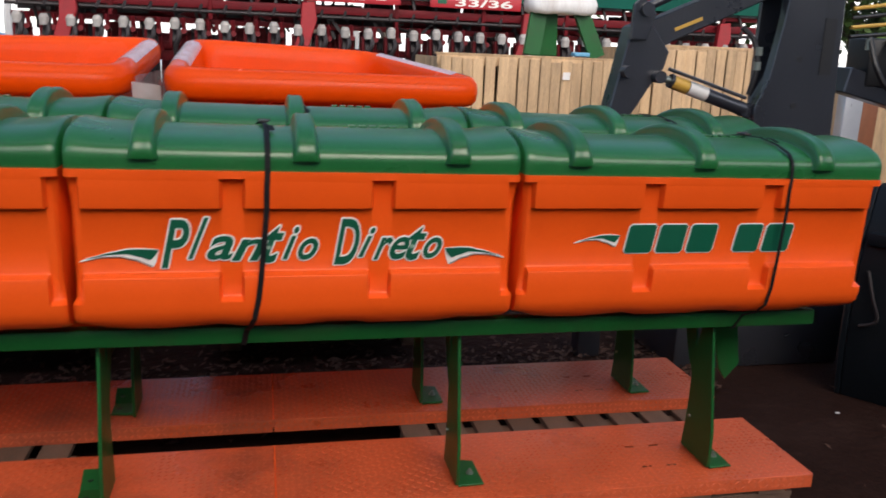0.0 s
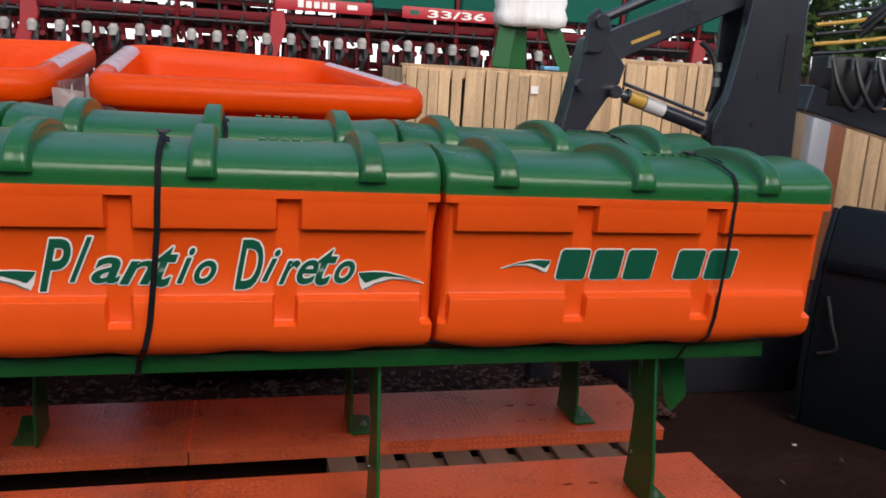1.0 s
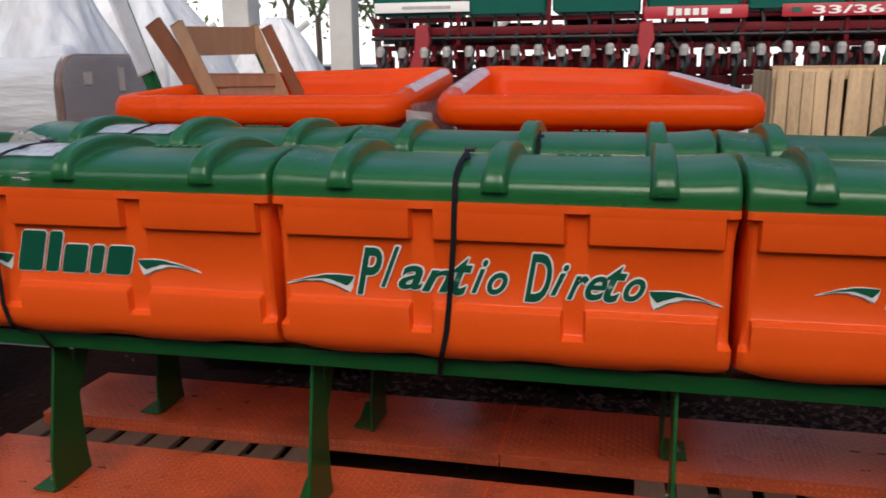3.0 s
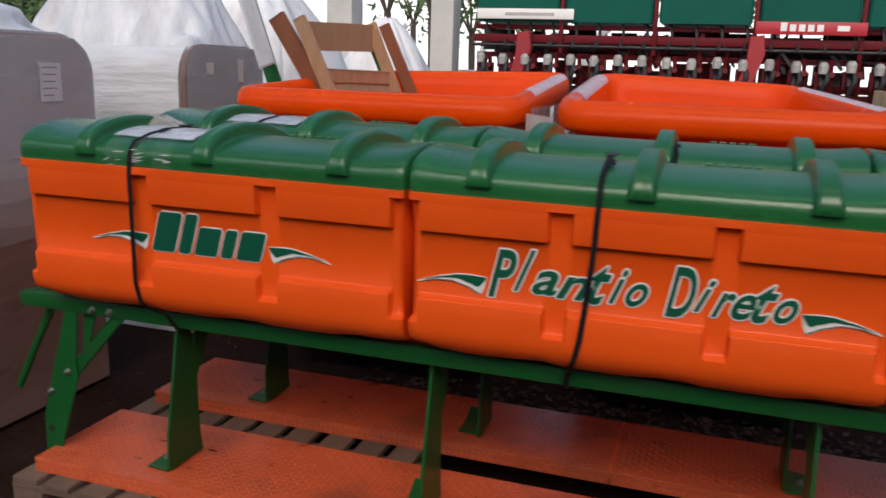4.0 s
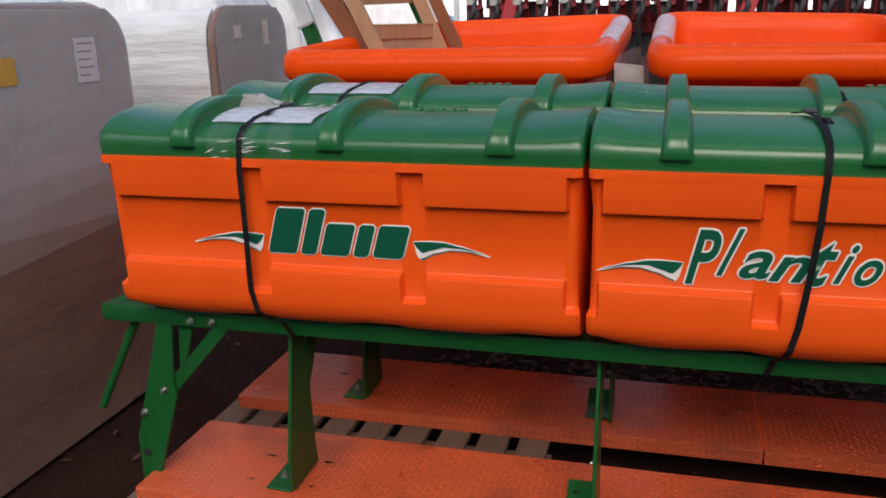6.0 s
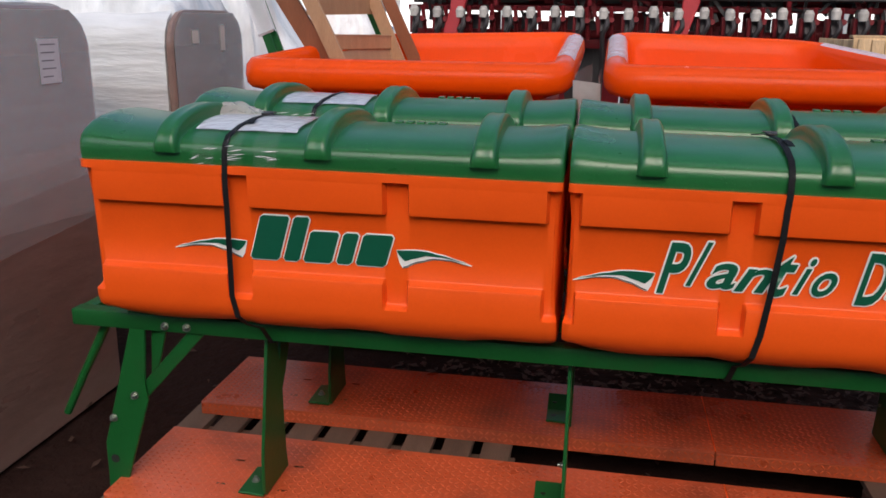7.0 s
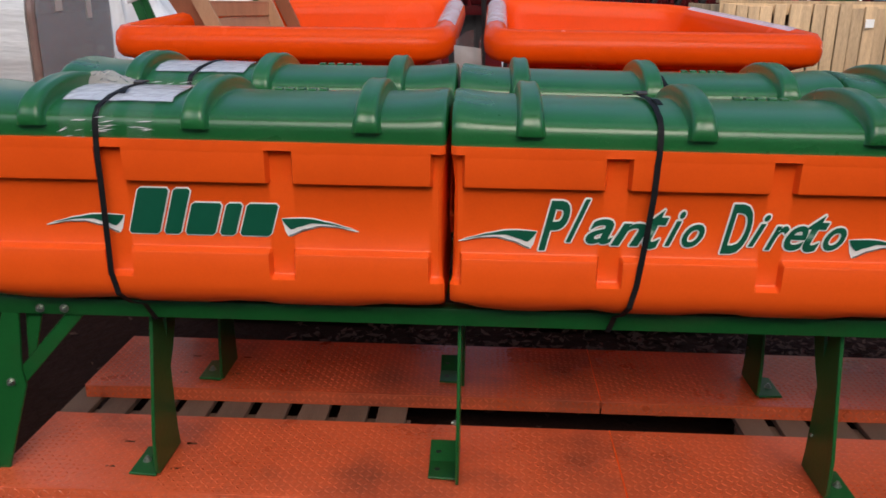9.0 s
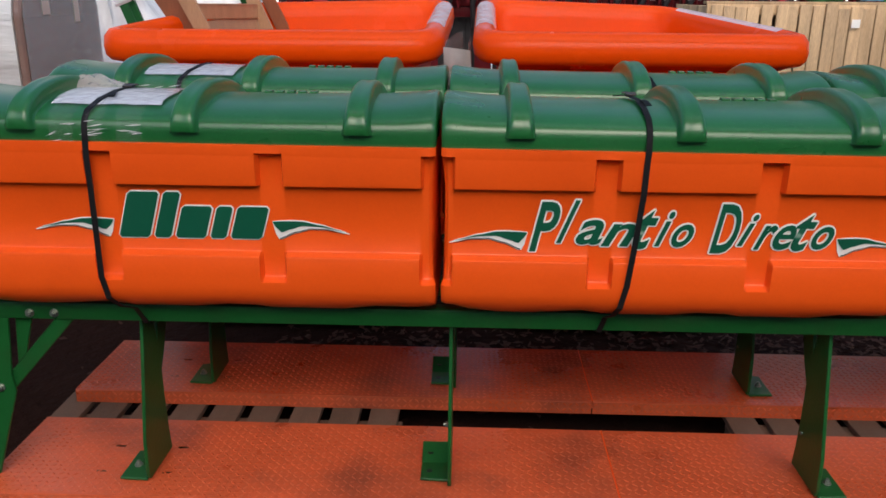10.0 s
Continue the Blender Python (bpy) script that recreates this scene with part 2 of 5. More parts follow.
def prism(bm, outline, axis, lo, hi, bevel=0.0):
    """A plate: an outline of (a, b) pairs in the plane across axis, from lo to hi along it."""
    def at(a, b, c):
        return {"x": (c, a, b), "y": (a, c, b), "z": (a, b, c)}[axis]
    lower = [bm.verts.new(at(a, b, lo)) for a, b in outline]
    upper = [bm.verts.new(at(a, b, hi)) for a, b in outline]
    faces = [bm.faces.new(lower), bm.faces.new(list(reversed(upper)))]
    n = len(outline)
    for i in range(n):
        faces.append(bm.faces.new((lower[i], upper[i], upper[(i + 1) % n], lower[(i + 1) % n])))
    bmesh.ops.recalc_face_normals(bm, faces=faces)
    if bevel:
        edges = list({e for f in faces[:2] for e in f.edges})
        bmesh.ops.bevel(bm, geom=edges, offset=bevel, segments=1, profile=0.5, affect="EDGES")
    return bm


def loft(bm, rings, closed=True, caps=True):
    """Skins a row of rings of points."""
    vs = [[bm.verts.new(p) for p in ring] for ring in rings]
    for r0, r1 in zip(vs, vs[1:]):
        n = len(r0)
        for k in range(n if closed else n - 1):
            bm.faces.new((r0[k], r0[(k + 1) % n], r1[(k + 1) % n], r1[k]))
    if caps:
        bm.faces.new(vs[0])
        bm.faces.new(list(reversed(vs[-1])))
    return bm


def solid(name, bm, material, label, category, kind="", group="", smooth=35):
    """A thing of one mesh."""
    return tagged(new(name, mesh_of(name, bm, material, smooth)), label, category, group, kind)


# ---- ground, roof, columns ----
bm = bmesh.new()
grid = [-400, -60, -20, -8, -4, -2, -1] + [i * 0.25 for i in range(-3, 20)] + [5.5, 7, 9, 12, 20, 60, 400]
gv = {}
for i, gx in enumerate(grid):
    for j, gy in enumerate(grid):
        lift = 0.012 * noise.noise((gx * 1.7, gy * 1.7, 0)) if max(abs(gx), abs(gy)) < 12 else 0.0
        gv[i, j] = bm.verts.new((gx, gy, lift - 0.012))
for i in range(len(grid) - 1):
    for j in range(len(grid) - 1):
        bm.faces.new((gv[i, j], gv[i + 1, j], gv[i + 1, j + 1], gv[i, j + 1]))
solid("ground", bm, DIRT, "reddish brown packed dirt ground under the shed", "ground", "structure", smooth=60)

# Unseen strips placed to shape the light; the rear one shades the drill.
bm = bmesh.new()
box(bm, -16, 20, -2.5, -0.9, 4.6, 4.75)
box(bm, -16, 20, 7.4, 11.4, 4.6, 4.75)
for y in (-2.4, -1.7, -1.0, 7.5, 9.4, 11.2):
    box(bm, -16, 20, y, y + 0.08, 4.45, 4.6)
solid("ceiling", bm, ROOF, "unseen grey shed roof strips placed to shape the light", "roof", "structure", smooth=30)

bm = bmesh.new()
box(bm, -60, 60, 10.7, 60, -0.2, 0.01)
solid("pavement", bm, CONCRETE, "pale concrete yard outside the shed", "pavement", "structure")

# Unseen walls added to block low light from the front and side.
for name, x0, x1, y0, y1 in (("wall_south", -9.0, 11.0, -6.6, -6.4), ("wall_east", 10.8, 11.0, -6.4, 1.5)):
    bm = bmesh.new()
    box(bm, x0, x1, y0, y1, -0.05, 4.1, 0.01)
    solid(name, bm, CONCRETE, "unseen pale concrete wall added to block low light", "wall", "structure")

for x, y, w in ((-2.23, 10.0, 0.35), (-3.86, 10.0, 0.42), (-5.05, 6.0, 0.56), (9.5, 10.0, 0.4)):
    bm = bmesh.new()
    box(bm, x - w / 2, x + w / 2, y - w / 2, y + w / 2, -0.05, 4.44, 0.015)
    solid("column", bm, CONCRETE, "pale concrete column holding the shed roof", "column", "structure", "shed columns")


# ---- pallets and tread boards ----
def pallet(x0, x1, y0, y1):
    root = thing("pallet", "weathered wooden pallet lying on the dirt under orange boards", "pallet", "pallets under the boards")
    for yy in (y0 + 0.05, (y0 + y1) / 2, y1 - 0.05):
        part("stringer", box(bmesh.new(), x0, x1, yy - 0.045, yy + 0.045, 0.108, 0.128, 0.003), PALLET, root)
        part("base_board", box(bmesh.new(), x0, x1, yy - 0.045, yy + 0.045, -0.012, 0.012, 0.003), PALLET, root)
        for xx in (x0, (x0 + x1) / 2 - 0.06, x1 - 0.12):
            part("block", box(bmesh.new(), xx, xx + 0.12, yy - 0.043, yy + 0.043, 0.012, 0.108, 0.004), PALLET, root)
    n = round((x1 - x0) / 0.138)
    for k in range(n):
        xx = x0 + k * 0.138 + random.uniform(-0.006, 0.006)
        part("slat", box(bmesh.new(), xx, xx + 0.1, y0 + random.uniform(-0.01, 0.01), y1 + random.uniform(-0.01, 0.01), 0.128, 0.15, 0.003), PALLET, root)
    return root


pallet(-0.36, 0.86, -0.06, 1.14)
pallet(1.98, 3.22, 0.02, 1.14)


def tread_board(dy):
    """Two folded plates that meet at a seam, with slots round the feet."""
    root = thing("step_board", "orange painted tread plate step board lying on pallets", "step board", "orange step boards", m=pose(0, dy, 0))
    for x0, x1, slots in ((-0.31, 1.516, (0.008, 0.205)), (1.520, 3.27, (2.73, 2.82))):
        bm = bmesh.new()
        ys = [0.0, 0.117, 0.126, 0.257, 0.266, 0.43]
        xs = [x0]
        for s in slots:
            xs += [s - 0.016, s + 0.016]
        xs.append(x1)
        vs = {(i, j): bm.verts.new((xs[i], ys[j], 0.2)) for i in range(len(xs)) for j in range(len(ys))}
        for i in range(len(xs) - 1):
            for j in range(len(ys) - 1):
                if not (i % 2 == 1 and j in (1, 3)):
                    bm.faces.new((vs[i, j], vs[i + 1, j], vs[i + 1, j + 1], vs[i, j + 1]))
        rim = [e for e in bm.edges if e.is_boundary and all(v.co.x in (xs[0], xs[-1]) or v.co.y in (0.0, 0.43) for v in e.verts)]
        rim = [e for e in rim if (e.verts[0].co.x == e.verts[1].co.x and e.verts[0].co.x in (xs[0], xs[-1])) or (e.verts[0].co.y == e.verts[1].co.y)]
        ext = bmesh.ops.extrude_edge_only(bm, edges=rim)
        for g in ext["geom"]:
            if isinstance(g, bmesh.types.BMVert):
                g.co.z -= 0.049
        fold = [e for e in rim if e.is_valid]
        bmesh.ops.bevel(bm, geom=fold, offset=0.005, segments=2, profile=0.5, affect="EDGES")
        part("plate", bm, TREAD, root)
    bm = bmesh.new()
    for k in range(30):
        y = 0.004 + k * 0.0142
        box(bm, 1.5155, 1.5205, y, y + 0.012, 0.1985, 0.2025, 0.001)
    part("weld_bead", bm, ORANGE, root, "thin glossy weld along the seam")
    # raised lozenges, turned by turns, on the tread and its front fold
    verts, faces = [], []

    def lozenge(c, along, across, up):
        base = len(verts)
        for u, v, h in ((-1, 0, 0), (0, -1, 0), (1, 0, 0), (0, 1, 0), (-0.55, 0, 1), (0.55, 0, 1)):
            verts.append(c + along * u * 0.0105 + across * v * 0.0036 + up * h * 0.0013)
        for f in ((0, 1, 4), (1, 5, 4), (1, 2, 5), (2, 3, 5), (3, 4, 5), (3, 0, 4)):
            faces.append(tuple(base + k for k in f))

    cell = 0.0215
    for i in range(int(3.56 / cell)):
        for j in range(21):
            x, turn = -0.298 + i * cell, 1 if (i + j) % 2 else -1
            if j < 19:
                lozenge(Vector((x, 0.014 + j * cell, 0.2)), Vector((0.72, 0.7 * turn, 0)), Vector((-0.7 * turn, 0.72, 0)), Vector((0, 0, 1)))
            else:
                lozenge(Vector((x, 0.0, 0.165 + (j - 19) * cell)), Vector((0.72, 0, 0.7 * turn)), Vector((0.7 * turn, 0, -0.72)), Vector((0, -1, 0)))
    me = bpy.data.meshes.new("tread_pattern")
    me.from_pydata(verts, [], faces)
    me.materials.append(TREAD_GLINT)
    pattern = new("tread_pattern", me)
    pattern.parent = root
    tagged(pattern, "raised lozenges of the tread plate", kind="stuff")
    bm = bmesh.new()
    for yy in (0.06, 0.37):
        box(bm, -0.29, 3.25, yy - 0.02, yy + 0.02, 0.151, 0.192)
    part("stiffener", bm, TREAD, root)
    return root


tread_board(0.0)
tread_board(0.63)


# ---- hopper stands: rails, posts, end legs ----
def bolt(parent, x, y, z, axis="z"):
    bm = bmesh.new()
    d = {"z": Vector((0, 0, 1)), "y": Vector((0, -1, 0)), "x": Vector((-1, 0, 0))}[axis]
    c = Vector((x, y, z))
    rod(bm, c - d * 0.002, c + d * 0.003, 0.0125)
    rod(bm, c + d * 0.003, c + d * 0.010, 0.009, sides=6)
    rod(bm, c + d * 0.010, c + d * 0.016, 0.005, sides=10)
    return part("bolt", bm, BOLT, parent, "zinc-plated bolt")


def stand(dy, ends):
    root = thing("hopper_stand", "green painted steel frame on posts bolted to the orange board", "frame", "hopper stands", m=pose(0, dy, 0))
    # rails and cross ends
    bm = bmesh.new()
    box(bm, -0.415, 3.255, 0.092, 0.142, 0.692, 0.742, 0.005)
    part("front_rail", bm, STEEL_GREEN, root)
    bm = bmesh.new()
    box(bm, -0.415, 3.255, 0.335, 0.385, 0.690, 0.742, 0.005)
    part("rear_rail", bm, STEEL_GREEN, root)
    for x in (-0.41, 0.33, 1.55, 2.77, 3.20):
        bm = bmesh.new()
        box(bm, x, x + 0.045, 0.143, 0.334, 0.695, 0.740, 0.004)
        part("cross_bar", bm, STEEL_GREEN, root)
    part("gusset_plate", box(bmesh.new(), -0.235, -0.06, 0.093, 0.3, 0.7425, 0.748, 0.002), STEEL_GREEN, root)
    # posts: a waisted plate with a forked top and a folded foot
    outline = [(0.140, 0.691), (0.105, 0.5), (0.072, 0.33), (0.070, 0.225), (0.082, 0.206), (0.255, 0.206), (0.245, 0.27), (0.238, 0.36), (0.235, 0.48), (0.268, 0.53), (0.300, 0.60), (0.305, 0.691), (0.252, 0.691), (0.222, 0.58), (0.198, 0.691)]
    for x, side in ((0.168, -1), (1.036, -1), (2.070, 1), (2.925, 1)):
        bm = bmesh.new()
        prism(bm, outline, "x", x - 0.005, x + 0.005, 0.0015)
        post = part("post", bm, STEEL_GREEN, root)
        bm = bmesh.new()
        lo, hi = (x - 0.085, x - 0.004) if side < 0 else (x + 0.004, x + 0.085)
        tip = [(lo, 0.11), (hi, 0.105), (hi, 0.2), (lo, 0.2)] if x == 1.036 else [(lo, 0.075), (hi, 0.07), (hi, 0.24), (lo, 0.22)] if side < 0 else [(lo, 0.07), (hi, 0.075), (hi, 0.22), (lo, 0.24)]
        prism(bm, tip, "z", 0.2035, 0.211, 0.002)
        part("foot", bm, STEEL_GREEN, post)
        if x == 1.036:
            bm = bmesh.new()
            prism(bm, [(0.196, 0.211), (0.2, 0.205), (0.262, 0.240), (0.258, 0.246)], "x", lo, hi, 0.001)
            part("upper_foot", bm, STEEL_GREEN, post)
            for yy, zz in ((0.15, 0.2115), (0.228, 0.2275)):
                part("bolt_hole", rod(bmesh.new(), (x - 0.06, yy, zz - 0.004), (x - 0.06, yy, zz + 0.001), 0.009), HOSE, post, "dark bolt hole")
        else:
            bolt(post, x + side * 0.055, 0.14, 0.211)
        bolt(post, x + side * 0.006, 0.215, 0.33, "x")
    if not ends:
        return root
    # end leg of folded plate, with a web, a brace and an eye
    bm = bmesh.new()
    prism(bm, [(-0.232, 0.700), (-0.184, 0.700), (-0.200, 0.520), (-0.194, 0.470), (-0.286, 0.185), (-0.350, 0.150), (-0.348, 0.314)], "y", 0.0935, 0.102, 0.002)
    leg = part("end_leg", bm, STEEL_GREEN, root)
    bm = bmesh.new()
    prism(bm, [(-0.178, 0.700), (-0.128, 0.700), (-0.182, 0.500), (-0.196, 0.480)], "y", 0.118, 0.127, 0.002)
    part("web", bm, STEEL_GREEN, leg)
    bm = bmesh.new()
    bar(bm, (-0.022, 0.1065, 0.700), (-0.228, 0.1065, 0.472), 0.036, 0.008, 0.002, (0, 1, 0))
    part("brace", bm, STEEL_GREEN, leg)
    bm = bmesh.new()
    rod(bm, (-0.321, 0.0925, 0.262), (-0.321, 0.0932, 0.262), 0.014)
    part("eye_hole", bm, IRON, leg, "dark drilled eye")
    for x, y, z in ((-0.119, 0.0915, 0.711), (-0.051, 0.0915, 0.712), (-0.236, 0.093, 0.481), (-0.312, 0.093, 0.401)):
        bolt(leg, x, y, z, "y")
    # release lever at the end
    bm = bmesh.new()
    rod(bm, (-0.335, 0.16, 0.70), (-0.445, 0.16, 0.50), 0.015, 0.012)
    rod(bm, (-0.445, 0.16, 0.50), (-0.515, 0.16, 0.365), 0.013, 0.012)
    part("lever", bm, STEEL_GREEN, root)
    # slanted plate at the other end
    bm = bmesh.new()
    prism(bm, [(3.03, 0.69), (3.13, 0.69), (3.17, 0.46), (3.12, 0.40), (3.09, 0.44)], "y", 0.345, 0.355, 0.002)
    part("end_plate", bm, STEEL_GREEN, root)
    return root


stand(0.0, True)
stand(0.615, False)


# ---- hoppers ----
LID = [(-0.020, 1.206), (-0.0225, 1.232), (-0.021, 1.248), (-0.013, 1.262), (0.006, 1.275), (0.04, 1.2875), (0.08, 1.2965), (0.12, 1.302), (0.16, 1.3045), (0.21, 1.3045), (0.26, 1.3005), (0.32, 1.292), (0.38, 1.281), (0.44, 1.267), (0.48, 1.256), (0.505, 1.245), (0.514, 1.234), (0.516, 1.222), (0.516, 1.206)]


def lid_height(y):
    pts = LID[3:-3]
    for (y0, z0), (y1, z1) in zip(pts, pts[1:]):
        if y0 <= y <= y1:
            return z0 + (z1 - z0) * (y - y0) / (y1 - y0)
    return pts[0][1]


def lean(z):
    """How far the front wall steps back below the middle."""
    return (1.0 - z) * 0.045


def hopper_body(w):
    """A tapered trough: rim band, recessed face, swelling foot, and rows of raised blocks with notches between."""
    bm = bmesh.new()
    s = w / 1.17
    blocks = [(0.030 * s, 0.372 * s), (0.430 * s, 0.764 * s), (0.821 * s, 1.140 * s)]
    deep = 0.022

    def raised(x, shift):
        """1 on a block, 0 in a notch, with a short slope between."""
        k = 0.0
        for a, b in blocks:
            k = max(k, min(1.0, (x - a - shift) / 0.007 + 0.5, (b + shift - x) / 0.007 + 0.5))
        return max(0.0, k)

    xs = {0.0, 0.004, 0.012, w, w - 0.004, w - 0.012}
    for a, b in blocks:
        for e in (a, b):
            for d in (-0.0115, -0.0085, -0.005, -0.0035, -0.0015, 0.0, 0.0035, 0.0065):
                xs.add(e + d)
    for k in range(1, 16):
        xs.add(w * k / 16)
    rings = []
    for x in sorted(v for v in xs if 0 <= v <= w):
        u = x / w
        p, q = raised(x, 0.0), raised(x, -0.005)
        prof = [(-deep, 1.206), (-deep - 0.001, 1.186), (-deep * (0.15 + 0.85 * p), 1.181), (-deep * p, 1.177), (-deep * p, 1.109), (-deep * p * 0.92, 1.1035), (-deep * p * 0.12, 1.0995), (0.0, 1.096), (0.0, 1.0),
                (0.0, 0.932), (-deep * q * 0.12, 0.9285), (-deep * q * 0.90, 0.9195), (-deep * q, 0.914), (-deep * q, 0.864), (-deep * (0.15 + 0.85 * q), 0.859), (-deep, 0.850), (-deep, 0.830), (-0.016, 0.806),
                (-0.002, 0.786), (0.022, 0.766), (0.07, 0.750), (0.14, 0.7435), (0.36, 0.7435), (0.43, 0.752), (0.475, 0.80), (0.495, 0.88), (0.505, 1.206)]
        edge = max(0.0, abs(2 * u - 1) - 0.72) / 0.28
        wave = 0.013 * max(0.0, math.cos(2 * math.pi * u / 0.295)) ** 1.5
        end = min(u, 1 - u) * w
        tuck = 0.010 * max(0.0, 1 - end / 0.012)
        pinch = (1 if u < 0.5 else -1) * max(0.0, 1 - end / 0.03)
        rings.append([(x + pinch * 0.009 * max(0.0, min(1.0, (z - 0.85) / 0.02, (1.182 - z) / 0.02)), y + lean(z) + (tuck if y < 0.2 else -tuck), z + (0.020 * edge ** 1.5 + wave) * max(0.0, min(1.0, (0.80 - z) / 0.05))) for y, z in prof])
    return loft(bm, rings)


def hopper_lid(w):
    bm = bmesh.new()
    rings = []
    xs = [0.0, 0.004, 0.012, 0.03, 0.06, 0.1] + [0.1 + (w - 0.2) * k / 10 for k in range(1, 10)] + [w - 0.1, w - 0.06, w - 0.03, w - 0.012, w - 0.004, w]
    for x in xs:
        end = min(x, w - x)
        flare = 0.013 * max(0.0, 1 - end / 0.17) ** 1.8
        inset = 0.006 * max(0.0, 1 - end / 0.012) ** 2
        sag = -0.004 * math.sin(math.pi * x / w)
        ring = []
        for y, z in LID:
            k = max(0.0, min(1.0, (z - 1.240) / 0.05))
            ring.append((x, y + (inset if y < 0.24 else -inset), z + k * (flare - inset + sag)))
        rings.append(ring)
    return loft(bm, rings)


def lid_rib(xc):
    """A rounded rib with a shallow dished crown that arches over the lid and stands on a flared foot on its front skirt."""
    bm = bmesh.new()
    path = [(-0.0225, 1.234), (-0.0225, 1.237), (-0.022, 1.244), (-0.020, 1.252), (-0.014, 1.261), (-0.004, 1.269)] + [(y, lid_height(y)) for y in (0.012, 0.03, 0.055, 0.09, 0.13, 0.18, 0.23, 0.28, 0.33, 0.38, 0.42, 0.455, 0.485)]
    high = (0.018, 0.020, 0.022, 0.024, 0.027, 0.0295, 0.0315, 0.033, 0.034, 0.0345, 0.035, 0.035, 0.034, 0.033, 0.031, 0.027, 0.021, 0.012, 0.002)
    rings = []
    for i, (y, z) in enumerate(path):
        y0, z0 = path[max(i - 2, 0)]
        y1, z1 = path[min(i + 2, len(path) - 1)]
        t = Vector((y1 - y0, z1 - z0)).normalized()
        nrm = Vector((-t.y, t.x))
        u = i / (len(path) - 1)
        h = high[i]
        wide = 0.0345 - 0.0035 * min(1.0, i / 4) - 0.003 * u
        ring = []
        for sx, k in ((-1.16, -0.12), (-1.05, 0.04), (-0.98, 0.34), (-0.92, 0.66), (-0.82, 0.88), (-0.66, 0.985), (-0.48, 1.0), (-0.24, 0.965), (0.0, 0.95), (0.24, 0.965), (0.48, 1.0), (0.66, 0.985), (0.82, 0.88), (0.92, 0.66), (0.98, 0.34), (1.05, 0.04), (1.16, -0.12)):
            ring.append((xc + sx * wide, y + nrm.x * h * k, z + nrm.y * h * k))
        rings.append(ring)
    return loft(bm, rings)


def flat(bm, outline, lift):
    """A flat decal on the front wall, of (x, z) pairs, lifted off it."""
    bm.faces.new([bm.verts.new((x, lean(z) - lift, z)) for x, z in outline])
    return bm


def swoosh(body, x0, x1, z, size=1.0):
    """A feathered green, white and black stroke; its tail lies at x0 and its broad, cleft end at x1."""
    def follow(pts):
        def at(t):
            for (t0, v0), (t1, v1) in zip(pts, pts[1:]):
                if t <= t1:
                    u = max(0.0, (t - t0) / (t1 - t0))
                    u = u * u * (3 - 2 * u) * 0.5 + u * 0.5
                    return (v0 + (v1 - v0) * u) * size
            return pts[-1][1] * size
        return at

    def stroke(lo, hi, a, b, lift, material, name, label):
        bm = bmesh.new()
        steps = 26
        for k in range(steps):
            ts = (a + (b - a) * k / steps, a + (b - a) * (k + 1) / steps)
            quad = [(ts[0], lo), (ts[1], lo), (ts[1], hi), (ts[0], hi)]
            bm.faces.new([bm.verts.new((x0 + (x1 - x0) * t, lean(z + f(t)) - lift, z + f(t))) for t, f in quad])
        bmesh.ops.remove_doubles(bm, verts=bm.verts, dist=0.00002)
        part(name, bm, material, body, label, None)

    upper = follow([(0, 0.001), (0.12, 0.011), (0.4, 0.026), (0.6, 0.034), (0.75, 0.035), (0.88, 0.0335), (1, 0.031)])
    lower = follow([(0, -0.001), (0.3, 0.009), (0.5, 0.010), (0.7, 0.0), (0.91, -0.018), (0.945, -0.014), (1, 0.027)])
    g_up = follow([(0.08, 0.008), (0.4, 0.023), (0.6, 0.031), (0.75, 0.032), (1, 0.0302)])
    g_lo = follow([(0.08, 0.0072), (0.4, 0.0185), (0.6, 0.020), (0.78, 0.010), (0.88, 0.002), (0.93, 0.010), (1, 0.0288)])
    d_up = follow([(0.05, 0.0015), (0.3, 0.0125), (0.5, 0.0140), (0.7, 0.0045), (0.91, -0.0125)])
    d_lo = follow([(0.05, 0.0005), (0.3, 0.0105), (0.5, 0.0120), (0.7, 0.0020), (0.91, -0.0155)])
    stroke(lower, upper, 0.0, 1.0, 0.003, DECAL_WHITE, "stroke_outline", "white outline of a feathered stroke")
    stroke(g_lo, g_up, 0.08, 0.99, 0.0055, DECAL_GREEN, "stroke", "dark green feathered stroke")
    stroke(d_lo, d_up, 0.05, 0.91, 0.0055, DECAL_DARK, "stroke_shadow", "black lower edge of the stroke")


